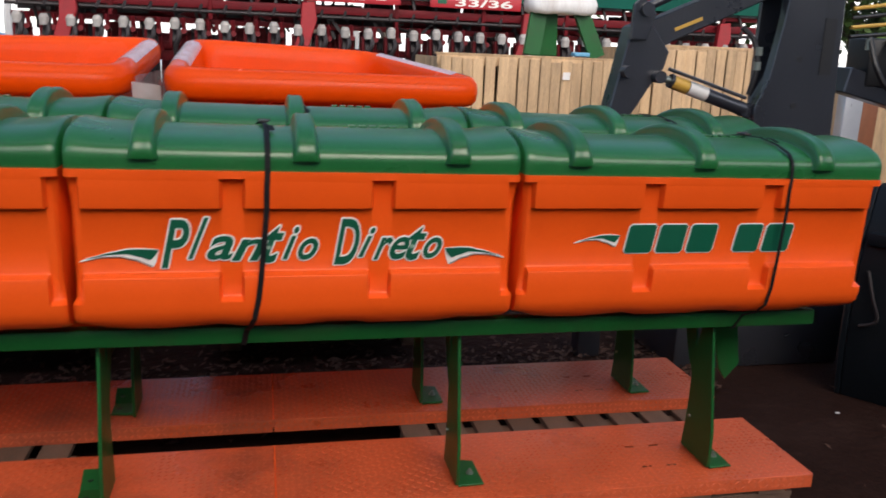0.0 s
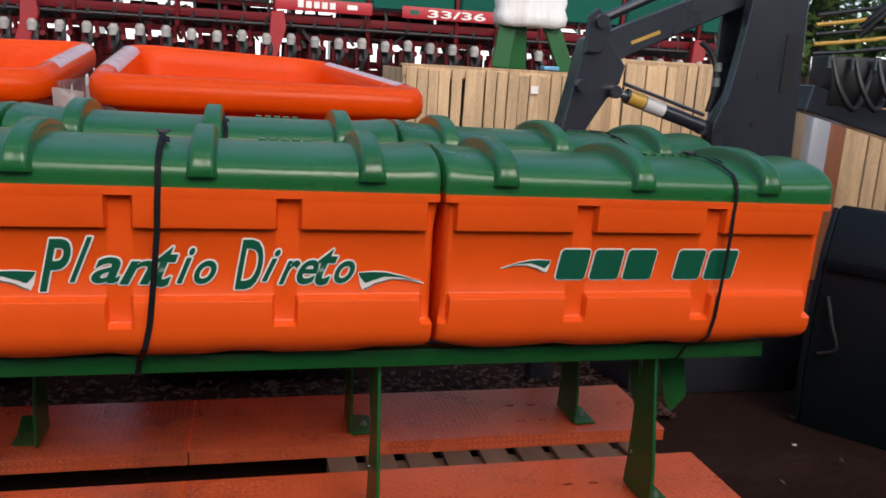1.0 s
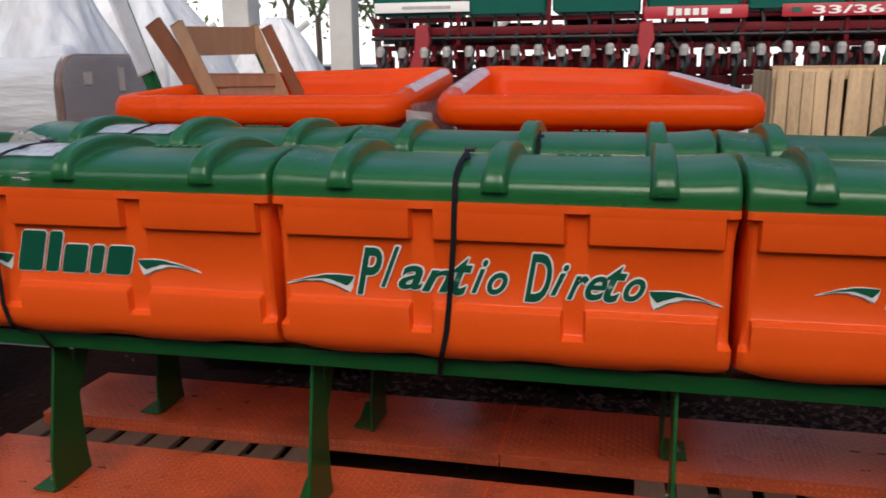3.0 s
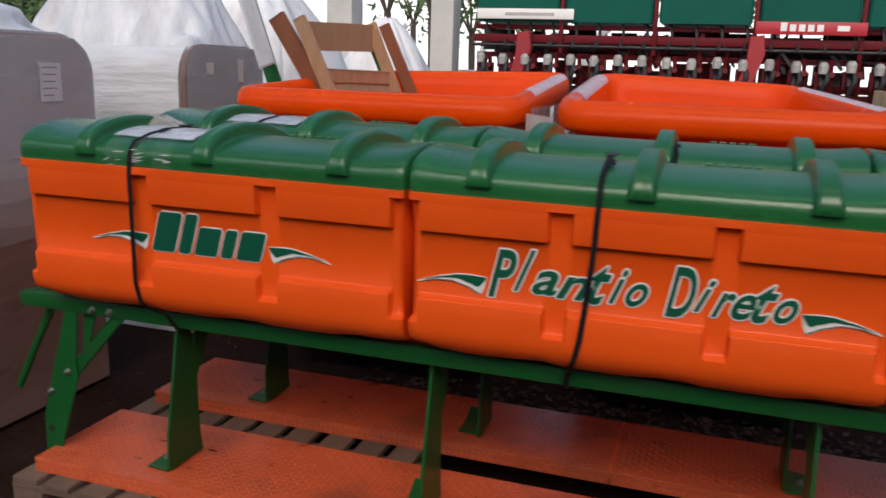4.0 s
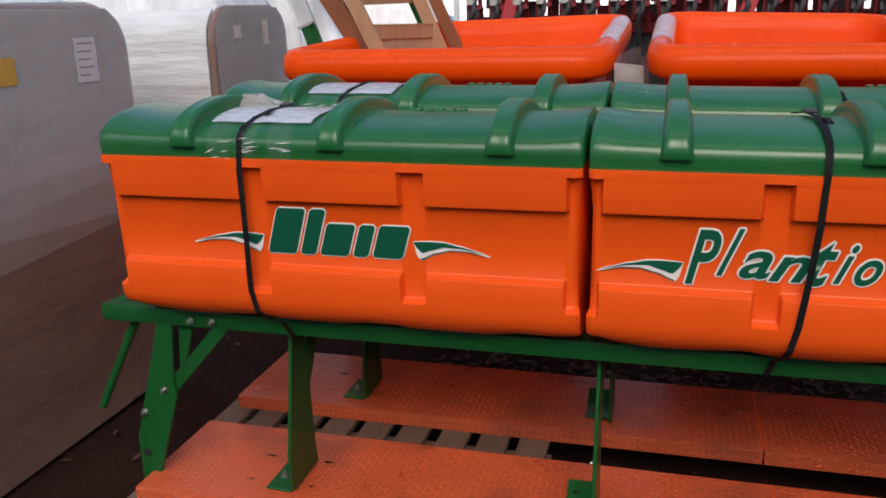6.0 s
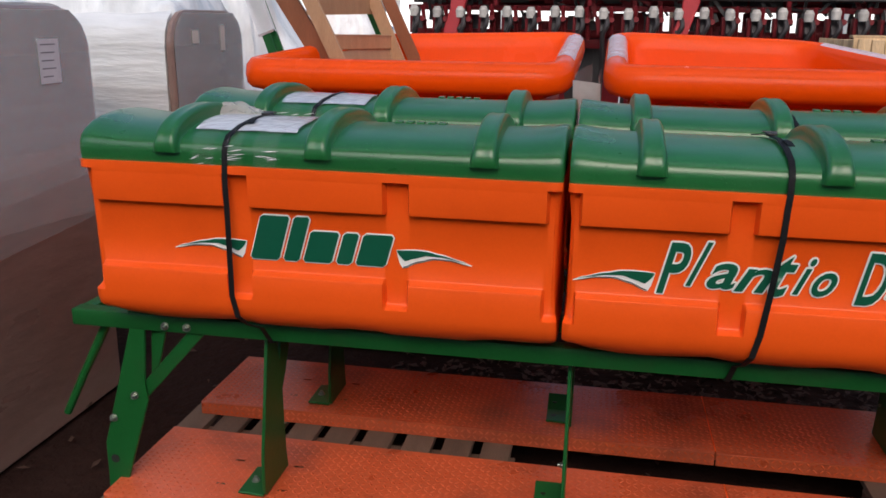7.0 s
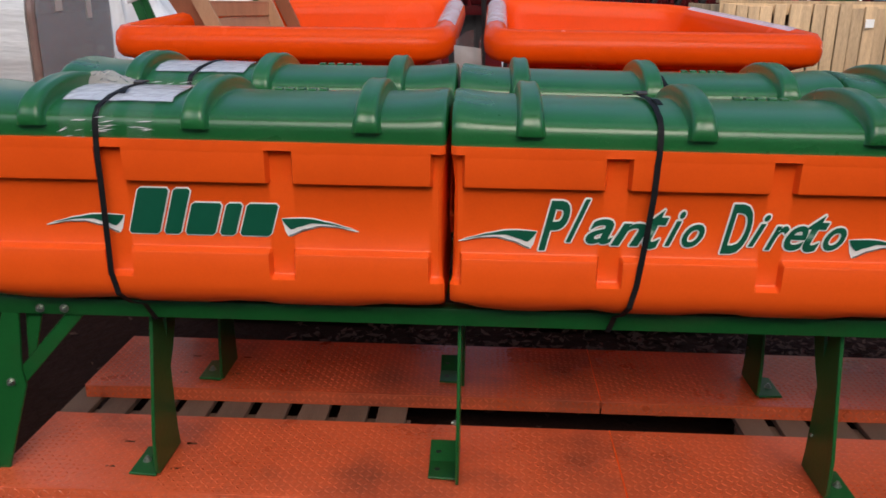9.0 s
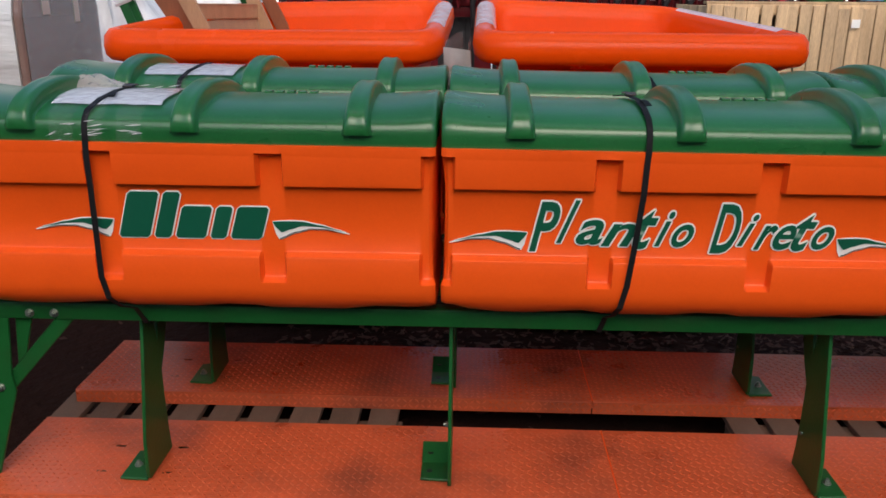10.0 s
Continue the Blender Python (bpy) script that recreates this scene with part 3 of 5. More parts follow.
def brush_letter(body, char, x0, x1, z0, z1, slant=0.5):
    """One slanted green letter with a white edge, fitted into its box on the front wall."""
    cu = bpy.data.curves.new("letter", "FONT")
    cu.body, cu.shear, cu.offset, cu.resolution_u = char, slant, 0.018, 4
    tmp = new("letter_source", cu)
    bpy.context.view_layer.update()
    me = bpy.data.meshes.new_from_object(tmp.evaluated_get(bpy.context.evaluated_depsgraph_get()))
    bpy.data.objects.remove(tmp)
    co = [v.co.copy() for v in me.vertices]
    xa, xb = min(c.x for c in co), max(c.x for c in co)
    ya, yb = min(c.y for c in co), max(c.y for c in co)
    flat_co = [(x0 + (x1 - x0) * (c.x - xa) / (xb - xa), z0 + (z1 - z0) * (c.y - ya) / (yb - ya)) for c in co]
    polys = [tuple(p.vertices) for p in me.polygons]
    verts, faces = [], []
    for k in range(12):
        a = 2 * math.pi * k / 12
        base = len(verts)
        for x, z in flat_co:
            xx, zz = x + 0.0042 * math.cos(a), z + 0.0042 * math.sin(a)
            verts.append((xx, lean(zz) - 0.0028 - 0.0001 * k, zz))
        faces += [tuple(base + i for i in p) for p in polys]
    edge = bpy.data.meshes.new("letter_edge")
    edge.from_pydata(verts, [], faces)
    edge.materials.append(DECAL_WHITE)
    for v, (x, z) in zip(me.vertices, flat_co):
        v.co = (x, lean(z) - 0.0060, z)
    me.materials.clear()
    me.materials.append(DECAL_GREEN)
    letter = new("letter", me)
    letter.parent = body
    letter["label"] = "dark green slanted letter " + char
    rim = new("letter_edge", edge)
    rim.parent = body
    rim["label"] = "white edge of a letter"


def emblem(body, blocks, z0, z1, slant):
    """Plain slanted green shapes with white edges in place of a maker's mark."""
    for x0, x1, top in blocks:
        for grow, lift, material, name in ((0.0035, 0.003, DECAL_WHITE, "emblem_outline"), (0.0, 0.0055, DECAL_GREEN, "emblem_shape")):
            zt = z0 + (z1 - z0) * top
            pts = []
            c = 0.006
            for x, z in ((x0 + c, z0 - grow), (x1 - c, z0 - grow), (x1 + grow, z0 + c), (x1 + grow, zt - c), (x1 - c, zt + grow), (x0 + c, zt + grow), (x0 - grow, zt - c), (x0 - grow, z0 + c)):
                pts.append((x + slant * (z - z0), z))
            part(name, flat(bmesh.new(), pts, lift), material, body, "plain slanted mark", None)


def ribbon(bm, pts, w, t=0.002):
    """A flat strap along points; its width lies along x."""
    rings = []
    pts = [Vector(p) for p in pts]
    for i, p in enumerate(pts):
        d = (pts[min(i + 1, len(pts) - 1)] - pts[max(i - 1, 0)]).normalized()
        side = Vector((1, 0, 0))
        side = (side - d * side.dot(d)).normalized()
        nrm = d.cross(side)
        rings.append([p + side * w / 2 + nrm * t / 2, p - side * w / 2 + nrm * t / 2, p - side * w / 2 - nrm * t / 2, p + side * w / 2 - nrm * t / 2])
    return loft(bm, rings)


def settle(ob, x0=0.0):
    """Lids and rims sit a little lower towards the far end of the row."""
    for v in ob.data.vertices:
        k = max(0.0, min(1.0, (v.co.z - 1.12) / 0.08))
        v.co.z -= (0.0058 * max(0.0, v.co.x + x0) - 0.003) * k
    return ob


def hopper(x0, x1, dy, label, rib_x):
    w = x1 - x0
    root = thing("seed_hopper", label, "hopper", "orange hoppers in a row", m=pose(x0, dy, 0.012 if dy else 0.0))
    body = settle(part("body", hopper_body(w), ORANGE, root, "orange moulded trough with raised blocks", 40), x0)
    lid = settle(part("lid", hopper_lid(w), GREEN, root, "glossy green curved lid", 60), x0)
    for x in rib_x:
        settle(part("rib", lid_rib(x - x0), GREEN, lid, "", 50), x0)
    bm = bmesh.new()
    for k in range(5):
        x = (rib_x[1] + rib_x[2]) / 2 - x0 - 0.07 + k * 0.03
        box(bm, x, x + 0.02, 0.215, 0.245, lid_height(0.23) - 0.004, lid_height(0.23) + 0.0025, 0.001)
    settle(part("embossed_mark", bm, GREEN, lid, "raised moulded bars"), x0)
    return root, body, lid


ROW = ((-0.255, 0.998, (-0.005, 0.395, 0.810)), (1.012, 2.180, (1.199, 1.600, 2.005)), (2.194, 3.325, (2.352, 2.735, 3.115)))
front_row, rear_row = [], []
for dy, store in ((0.0, front_row), (0.615, rear_row)):
    for k, (x0, x1, ribs) in enumerate(ROW):
        where = "front frame" if dy == 0 else "rear frame"
        text = ("orange plastic hopper with a taped green lid on the " + where,
                "orange plastic hopper with green lettering and ribbed lid" if dy == 0 else "orange plastic hopper with ribbed green lid on the " + where,
                "orange plastic hopper with green marks and ribbed lid" if dy == 0 else "orange end hopper with ribbed green lid on the " + where)[k]
        store.append(hopper(x0, x1, dy, text, ribs))

# decals, in each hopper's own coordinates
b1, b2, b3 = (h[1] for h in front_row)
o1, o2, o3 = (r[0] for r in ROW)
emblem(b1, [(0.198 - o1, 0.276 - o1, 1.0), (0.288 - o1, 0.330 - o1, 1.0), (0.342 - o1, 0.418 - o1, 0.70), (0.430 - o1, 0.470 - o1, 0.70), (0.482 - o1, 0.560 - o1, 0.70)], 0.963, 1.082, 0.30)
swoosh(b1, -0.015 - o1, 0.190 - o1, 0.979)
swoosh(b1, 0.783 - o1, 0.590 - o1, 0.979)
for char, x0, x1, z0, z1, slant in (
        ("P", 1.236, 1.298, 0.945, 1.070, 0.35), ("l", 1.302, 1.346, 0.968, 1.075, 0.75), ("a", 1.350, 1.407, 0.965, 1.026, 0.35), ("n", 1.412, 1.488, 0.962, 1.017, 0.4), ("t", 1.492, 1.538, 0.955, 1.054, 0.5),
        ("i", 1.543, 1.577, 0.964, 1.050, 0.6), ("o", 1.584, 1.627, 0.962, 1.018, 0.5), ("D", 1.680, 1.738, 0.948, 1.071, 0.35), ("i", 1.745, 1.780, 0.968, 1.046, 0.6), ("r", 1.786, 1.829, 0.960, 1.019, 0.6),
        ("e", 1.831, 1.874, 0.960, 1.020, 0.5), ("t", 1.876, 1.922, 0.957, 1.049, 0.5), ("o", 1.924, 1.966, 0.962, 1.018, 0.5)):
    brush_letter(b2, char, x0 - o2 - 0.005, x1 - o2 + 0.006, z0 - 0.002, z1 + 0.002, slant)
swoosh(b2, 1.032 - o2, 1.226 - o2, 0.962)
swoosh(b2, 2.154 - o2, 1.980 - o2, 0.958)
emblem(b3, [(2.514 - o3, 2.598 - o3, 1.0), (2.612 - o3, 2.696 - o3, 1.0), (2.710 - o3, 2.794 - o3, 1.0), (2.862 - o3, 2.944 - o3, 1.0), (2.958 - o3, 3.046 - o3, 1.0)], 0.968, 1.052, 0.16)
swoosh(b3, 2.357 - o3, 2.498 - o3, 0.998, 0.75)


def strap(dy, tops, bottoms, tail, wide=0.0145):
    """A black lashing strap: over the lid, down the front wall, under the rail."""
    bm = bmesh.new()
    xt, xm = tops
    pts = [(xt - 0.02, 0.36, lid_height(0.36) + 0.006), (xt - 0.01, 0.24, lid_height(0.24) + 0.006), (xt + (xm - xt) * 0.3, 0.14, lid_height(0.14) + 0.006), (xt + (xm - xt) * 0.7, 0.06, lid_height(0.06) + 0.006), (xm, 0.0, 1.279), (xm, -0.020, 1.2605), (xm, -0.0275, 1.245),
           (xm, -0.032, 1.21), (xm - 0.002, -0.032, 1.17)]
    for z in (1.1, 1.0, 0.92, 0.86):
        f = (1.17 - z) / 0.35
        pts.append((xm + (bottoms - xm) * f ** 1.3, -0.023 + lean(z) - 0.004, z))
    pts += [(bottoms + tail * 0.2, -0.016, 0.80), (bottoms + tail * 0.5, 0.012, 0.768), (bottoms + tail * 0.75, 0.060, 0.744), (bottoms + tail, 0.088, 0.690), (bottoms + tail * 1.1, 0.115, 0.685)]
    bm2 = ribbon(bm, [(x, y + dy, z + (0.012 if dy else 0.0)) for x, y, z in pts], wide)
    root = thing("lashing_strap", "black lashing strap tied over the hopper and frame", "strap", "lashing straps")
    settle(part("band", bm2, BLACK_STRAP, root))
    bm = bmesh.new()
    box(bm, xt - 0.016, xt + 0.010, 0.20 + dy, 0.23 + dy, lid_height(0.2) + 0.005, lid_height(0.2) + 0.011, 0.002)
    rod(bm, (xt - 0.022, 0.235 + dy, lid_height(0.24) + 0.012), (xt + 0.014, 0.235 + dy, lid_height(0.24) + 0.012), 0.003, sides=8)
    settle(part("buckle", bm, IRON, root, "small dark metal buckle"))
    xt = xt + (xm - xt) * 0.4
    bm = bmesh.new()
    ribbon(bm, [(xt + 0.008, 0.12 + dy, lid_height(0.12) + 0.008), (xt + 0.012, 0.10 + dy, lid_height(0.1) + 0.010), (xt + 0.016, 0.075 + dy, lid_height(0.075) + 0.007)], wide)
    settle(part("loose_end", bm, BLACK_STRAP, root))


strap(0.0, (0.175, 0.153), 0.146, 0.06)
strap(0.0, (1.497, 1.502), 1.472, -0.04)
strap(0.0, (3.000, 3.012), 3.0, -0.04, 0.010)
strap(0.615, (0.20, 0.17), 0.16, 0.05)
strap(0.615, (1.62, 1.64), 1.60, -0.03)
strap(0.615, (2.95, 2.99), 2.95, -0.03, 0.010)


def lid_tape(dy, x0, x1):
    """Pale tape and paper stuck over the lid, with clear strips down to the wall."""
    root = thing("tape_wrap", "pale wrinkled tape and paper stuck over the green lid", "tape", "tape on lids", m=pose(0, dy, 0.012 if dy else 0.0))
    bm = bmesh.new()
    rows = []
    for j, y in enumerate((0.035, 0.06, 0.10, 0.13, 0.16, 0.2, 0.24, 0.29, 0.34, 0.4)):
        rows.append([(x0 + (x1 - x0) * i / 12 + random.uniform(-0.004, 0.004), y + random.uniform(-0.003, 0.003), lid_height(y) + 0.0015 + random.uniform(0, 0.0025)) for i in range(13)])
    loft(bm, rows, closed=False, caps=False)
    settle(part("sheet", bm, TAPE, root, "milky wrinkled tape sheet", 60))
    for a, b, tip in ((x0 + 0.02, x0 + 0.08, 1.185), (x0 + 0.11, x0 + 0.15, 1.21), (x1 - 0.09, x1 - 0.03, 1.175)):
        bm = bmesh.new()
        rows = [[(a + (b - a) * i / 4 + random.uniform(-0.003, 0.003), y - 0.003 + random.uniform(-0.003, 0.001), z + random.uniform(-0.002, 0.002)) for i in range(5)]
                for y, z in ((0.075, 1.300), (0.03, 1.288), (-0.006, 1.273), (-0.019, 1.2585), (-0.0255, 1.238), (-0.025, 1.212), (-0.024, tip))]
        loft(bm, rows, closed=False, caps=False)
        settle(part("clear_strip", bm, FILM, root, "clear tape strip", 60))
        # White slivers laid on the strip as painted glints.
        bm = bmesh.new()
        for k in range(7):
            x, z = random.uniform(a, b), random.uniform(tip + 0.01, 1.262)
            d, r = random.uniform(0.008, 0.028), random.uniform(-0.2, 0.55)
            lift = -0.027 if z < 1.25 else -0.0255
            bm.faces.new([bm.verts.new((x + u * d, lift, z + u * d * r + v * 0.0010)) for u, v in ((-1, 0), (0, -1), (1, 0), (0, 1))])
        tagged(settle(part("film_crease", bm, MILKY, root, "white slivers painted as glints on the tape", None)), kind="stuff")


def film_lump(x, y, z, size):
    """Loose film crumpled beside the tape."""
    bm = bmesh.new()
    rows = []
    for j in range(12):
        v = j / 11
        rows.append([(x + size * (i / 13 - 0.5), y + 0.09 * (v - 0.5), z + 0.030 * math.sin(math.pi * v) * math.sin(math.pi * i / 13) + 0.016 * noise.noise((i * 0.6, j * 0.7, 2)) * math.sin(math.pi * v)) for i in range(14)])
    loft(bm, rows, closed=False, caps=False)
    solid("crumpled_film", bm, CRUMPLE, "loose crumpled clear film stuck on the green lid", "plastic film", smooth=20)


lid_tape(0.0, 0.045, 0.32)
film_lump(0.055, 0.27, 1.306, 0.17)
lid_tape(0.615, 0.04, 0.33)


# ---- orange basins behind the hoppers ----
def rounded_quad(corners, r, n=6):
    """The corners of a quad, rounded; anticlockwise."""
    pts = []
    k = len(corners)
    for i in range(k):
        p, a, b = Vector(corners[i]), Vector(corners[i - 1]), Vector(corners[(i + 1) % k])
        da, db = (a - p).normalized(), (b - p).normalized()
        s, e = p + da * r, p + db * r
        for t in range(n + 1):
            u = t / n
            pts.append((1 - u) ** 2 * s + 2 * u * (1 - u) * p + u * u * e)
    return pts


def basin(label, corners, twist_left=0.0, twist_right=0.0):
    """A deep moulded basin with a fat rolled rim, tipped up at the back."""
    root = thing("hopper_basin", label, "basin", "orange basins")
    def tip(x, y):
        back = max(0.0, (y - 1.47) / 1.13)
        side = min(1.0, max(0.0, (x - corners[3][0]) / (corners[2][0] - corners[3][0])))
        return 1.341 + (y - 1.5) * 0.085 + back * (twist_left * (1 - side) + twist_right * side)
    c = sum((Vector(p) for p in corners), Vector((0, 0))) / 4
    ring_pts = rounded_quad(corners, 0.185, 9)
    def inset(d, dz):
        out = []
        n = len(ring_pts)
        for i, p in enumerate(ring_pts):
            t = (ring_pts[(i + 1) % n] - ring_pts[i - 1]).normalized()
            q = p + Vector((-t.y, t.x)) * min(d, 0.085)
            q += (c - q) * max(0.0, d - 0.085) / 0.6
            out.append((q.x, q.y, tip(q.x, q.y) + dz))
        return out
    bm = bmesh.new()
    sect = [(0.125, -0.40), (0.115, -0.105), (0.060, -0.080), (0.024, -0.070), (0.006, -0.050), (0.0, -0.014), (0.005, 0.024), (0.026, 0.052), (0.055, 0.058), (0.085, 0.048), (0.100, 0.022), (0.107, -0.020), (0.116, -0.075), (0.128, -0.135), (0.148, -0.20), (0.19, -0.25), (0.27, -0.27)]
    loft(bm, [inset(d, dz) for d, dz in sect], caps=False)
    bm.faces.new([bm.verts.new(p) for p in inset(0.27, -0.27)])
    bmesh.ops.remove_doubles(bm, verts=bm.verts, dist=0.0005)
    part("rim_and_bowl", bm, BASIN, root, "", 50)
    bm = bmesh.new()
    base = [(p.x + (c.x - p.x) * 0.25, p.y + (c.y - p.y) * 0.35, 0.12) for p in ring_pts]
    loft(bm, [inset(0.127, -0.36), base], caps=True)
    part("tank", bm, BASIN, root)
    for x in (corners[0][0] + 0.25, corners[1][0] - 0.25):
        part("skid", box(bmesh.new(), x - 0.05, x + 0.05, 1.9, 2.4, -0.012, 0.125, 0.004), PALLET, root, "wooden skid")
    return root


LEFT_BASIN = [(-0.515, 1.47), (0.955, 1.47), (0.985, 2.60), (-0.22, 2.60)]
RIGHT_BASIN = [(1.075, 1.47), (2.50, 1.47), (2.13, 2.60), (1.09, 2.60)]
basin("glossy orange moulded basin with wooden chairs leaning inside", LEFT_BASIN, 0.0, 0.03)
basin("glossy orange moulded basin with a rolled rim, empty", RIGHT_BASIN, 0.035, 0.0)


def film_sheet(name, a, b, z0, z1, material, label, rows=8, cols=6, amp=0.02):
    bm = bmesh.new()
    a, b = Vector(a), Vector(b)
    nrm = Vector(((b - a).y, -(b - a).x)).normalized()
    grid_rows = []
    for j in range(rows + 1):
        z = z0 + (z1 - z0) * j / rows
        row = []
        for i in range(cols + 1):
            p = a + (b - a) * i / cols
            off = amp * noise.noise((p.x * 7, p.y * 7, z * 5))
            row.append((p.x + nrm.x * off, p.y + nrm.y * off, z + amp * 0.5 * noise.noise((p.y * 9, z * 6, p.x))))
        grid_rows.append(row)
    loft(bm, grid_rows, closed=False, caps=False)
    return solid(name, bm, material, label, "plastic film", smooth=60)


film_sheet("plastic_film", (0.965, 1.62), (1.02, 2.5), 0.9, 1.36, CRUMPLE, "milky plastic film hanging beside the orange basin")
film_sheet("plastic_film", (1.055, 1.6), (1.07, 2.5), 0.9, 1.34, CRUMPLE, "milky plastic film hanging beside the empty basin")


film_sheet("plastic_film", (0.965, 1.53), (1.065, 1.58), 0.98, 1.33, CRUMPLE, "crumpled thin white film caught between two basins", 12, 10, 0.05)

# white film over the side rims, painting in the sheen of the sky
def rim_film(xa, xb, side, y0, y1, label, twist=0.0):
    """Film laid over the rolled rim along one side as painted sheen; side is the way inward."""
    bm = bmesh.new()
    rows = []
    for j in range(13):
        y = y0 + (y1 - y0) * j / 12
        z = 1.341 + (y - 1.5) * 0.085 + twist * (y - 1.47) / 1.13
        x = xa + (xb - xa) * (y - 1.47) / 1.13
        rows.append([(x + side * (d + 0.001 * noise.noise((d * 60, y * 14, 1))), y, z + dz + 0.001 + 0.0015 * noise.noise((d * 40, y * 12, 3))) for d, dz in ((0.010, 0.036), (0.026, 0.0535), (0.055, 0.0595), (0.087, 0.0495), (0.100, 0.026))])
    loft(bm, rows, closed=False, caps=False)
    return solid("rim_film", bm, FILM_SHEEN, label, "plastic film", smooth=60)


rim_film(0.955, 0.985, -1, 1.74, 2.42, "pale film strip painting sheen on the rim of the basin", 0.03)
rim_film(1.075, 1.09, 1, 1.74, 2.42, "pale film strip painting sheen on the rim of the empty basin", 0.035)
rim_film(2.50, 2.13, -1, 1.66, 2.45, "pale film strip painting sheen on the slanted rim")


# ---- folded chairs and bars in the basin ----
def folding_chair():
    root = thing("folding_chair", "varnished wooden folding chair leaning in the orange basin", "chair")
    def post(name, x0, z0, x1, z1, y0, y1, material, w=0.045):
        dx, dz = x1 - x0, z1 - z0
        k = (1.17 - z0) / dz
        part(name, bar(bmesh.new(), (x0 + dx * k, y0 + (y1 - y0) * k, 1.17), (x0, y0, z0), w, 0.024, 0.004, (0, 1, 0)), material, root)
    post("rear_leg", -0.495, 1.750, -0.290, 1.42, 1.97, 1.99, CHAIR_DARK, 0.085)
    post("stile", -0.352, 1.742, -0.187, 1.418, 1.95, 1.93, CHAIR, 0.06)
    post("stile", -0.165, 1.742, -0.01, 1.40, 2.44, 2.42, CHAIR, 0.055)
    post("rear_leg", -0.090, 1.738, 0.065, 1.395, 2.46, 2.48, CHAIR_DARK, 0.055)
    part("top_rail", bar(bmesh.new(), (-0.325, 1.97, 1.655), (-0.150, 2.44, 1.665), 0.022, 0.14, 0.004), CHAIR, root)
    part("lower_rail", bar(bmesh.new(), (-0.20, 1.97, 1.458), (-0.03, 2.44, 1.45), 0.02, 0.065, 0.004), CHAIR, root)
    part("seat", bar(bmesh.new(), (-0.04, 2.21, 1.17), (-0.12, 2.21, 1.43), 0.42, 0.014, 0.004, (0.95, -0.32, 0.29)), CHAIR, root)


folding_chair()
bm = bmesh.new()
bar(bm, (-0.40, 1.86, 1.22), (-0.66, 1.9, 1.90), 0.035, 0.018, 0.003, (0, 1, 0))
bar(bm, (-0.37, 1.88, 1.22), (-0.62, 1.92, 1.86), 0.03, 0.018, 0.003, (0, 1, 0))
solid("steel_bar", bm, STEEL_GREEN, "green painted steel bar leaning in the orange basin", "bar")
bm = bmesh.new()
bar(bm, (-0.50, 1.875, 1.50), (-0.685, 1.9, 1.98), 0.06, 0.03, 0.01, (0, 1, 0))
solid("bar_wrap", bm, FILM_SHEEN, "milky plastic sleeve round the green bar", "plastic film")
bm = bmesh.new()
bar(bm, (0.02, 2.5, 1.2), (-0.17, 2.5, 1.62), 0.04, 0.02, 0.003, (0, 1, 0))
solid("steel_bar", bm, STEEL_GREEN, "short green painted bar behind the chair", "bar")


# ---- wrapped goods beside the frames ----
def wrapped_block(label, x1, y0, y1, top, depth):
    """A tall stack with a round-shouldered brown card side, wrapped in milky film."""
    root = thing("wrapped_stack", label, "wrapped goods", "wrapped stacks")
    r = 0.17
    out = [(y0, 0.0), (y1, 0.0), (y1, top - r)] + [(y1 - r + r * math.cos(a), top - r + r * math.sin(a)) for a in (0.4, 0.8, 1.2)] + [(y1 - r, top), (y0 + r, top)] + [(y0 + r - r * math.sin(a), top - r + r * math.cos(a)) for a in (0.4, 0.8, 1.2)] + [(y0, top - r)]
    prism_bm = prism(bmesh.new(), out, "x", x1 - 0.04, x1, 0.01)
    part("card_side", prism_bm, CARD, root, "brown card side under film")
    # turns of stretch film round the upper half, overlapped to paint its lit top
    for k, (za, zb) in enumerate([(top - 0.17 - 0.085 * n, top - 0.012) for n in range(9)]):
        rows = []
        for j in range(15):
            z = za + (zb - za) * j / 14
            up = max(0.0, z - (top - r))
            cut = r - math.sqrt(max(0.0, r * r - up * up)) + 0.012
            skew = 0.16 * noise.noise((k * 3.1, 0.4, 1.0)) * max(0.0, 1 - j / 5)
            rows.append([(x1 + 0.0015 + 0.0008 * k + 0.0004 * noise.noise((i * 0.7, j * 0.8, k)), y0 + cut + (y1 - y0 - 2 * cut) * i / 18, z + skew * (i / 18 - 0.5)) for i in range(19)])
        part("film_band", loft(bmesh.new(), rows, closed=False, caps=False), BANDFILM, root, "milky turn of stretch film that paints the lit top", 60)
    bm = bmesh.new()
    rings = []
    for i in range(9):
        x = x1 - 0.041 - depth * i / 8
        rings.append([(x, y + 0.012 * noise.noise((x * 5, y * 5, z * 5)) + (0.003 if y > (y0 + y1) / 2 else -0.003), max(0.0, z + 0.02 * noise.noise((x * 4, y * 4, z * 4 + 9)))) for y, z in out])
    loft(bm, rings)
    part("film", bm, WRAP_TURNS, root, "milky stretch film", 60)
    return root


def block_label(parent, x, y, z, w, h, bars, material):
    lab = part("paper_label", box(bmesh.new(), x, x + 0.0012, y - w / 2, y + w / 2, z - h / 2, z + h / 2), material, parent, "small printed paper label")
    for k in range(bars):
        zz = z + h / 2 - h * (k + 0.7) / (bars + 0.6)
        part("print_line", box(bmesh.new(), x + 0.0013, x + 0.002, y - w * 0.38, y + w * random.uniform(0.05, 0.36), zz - h * 0.015, zz + h * 0.015), INK, lab)


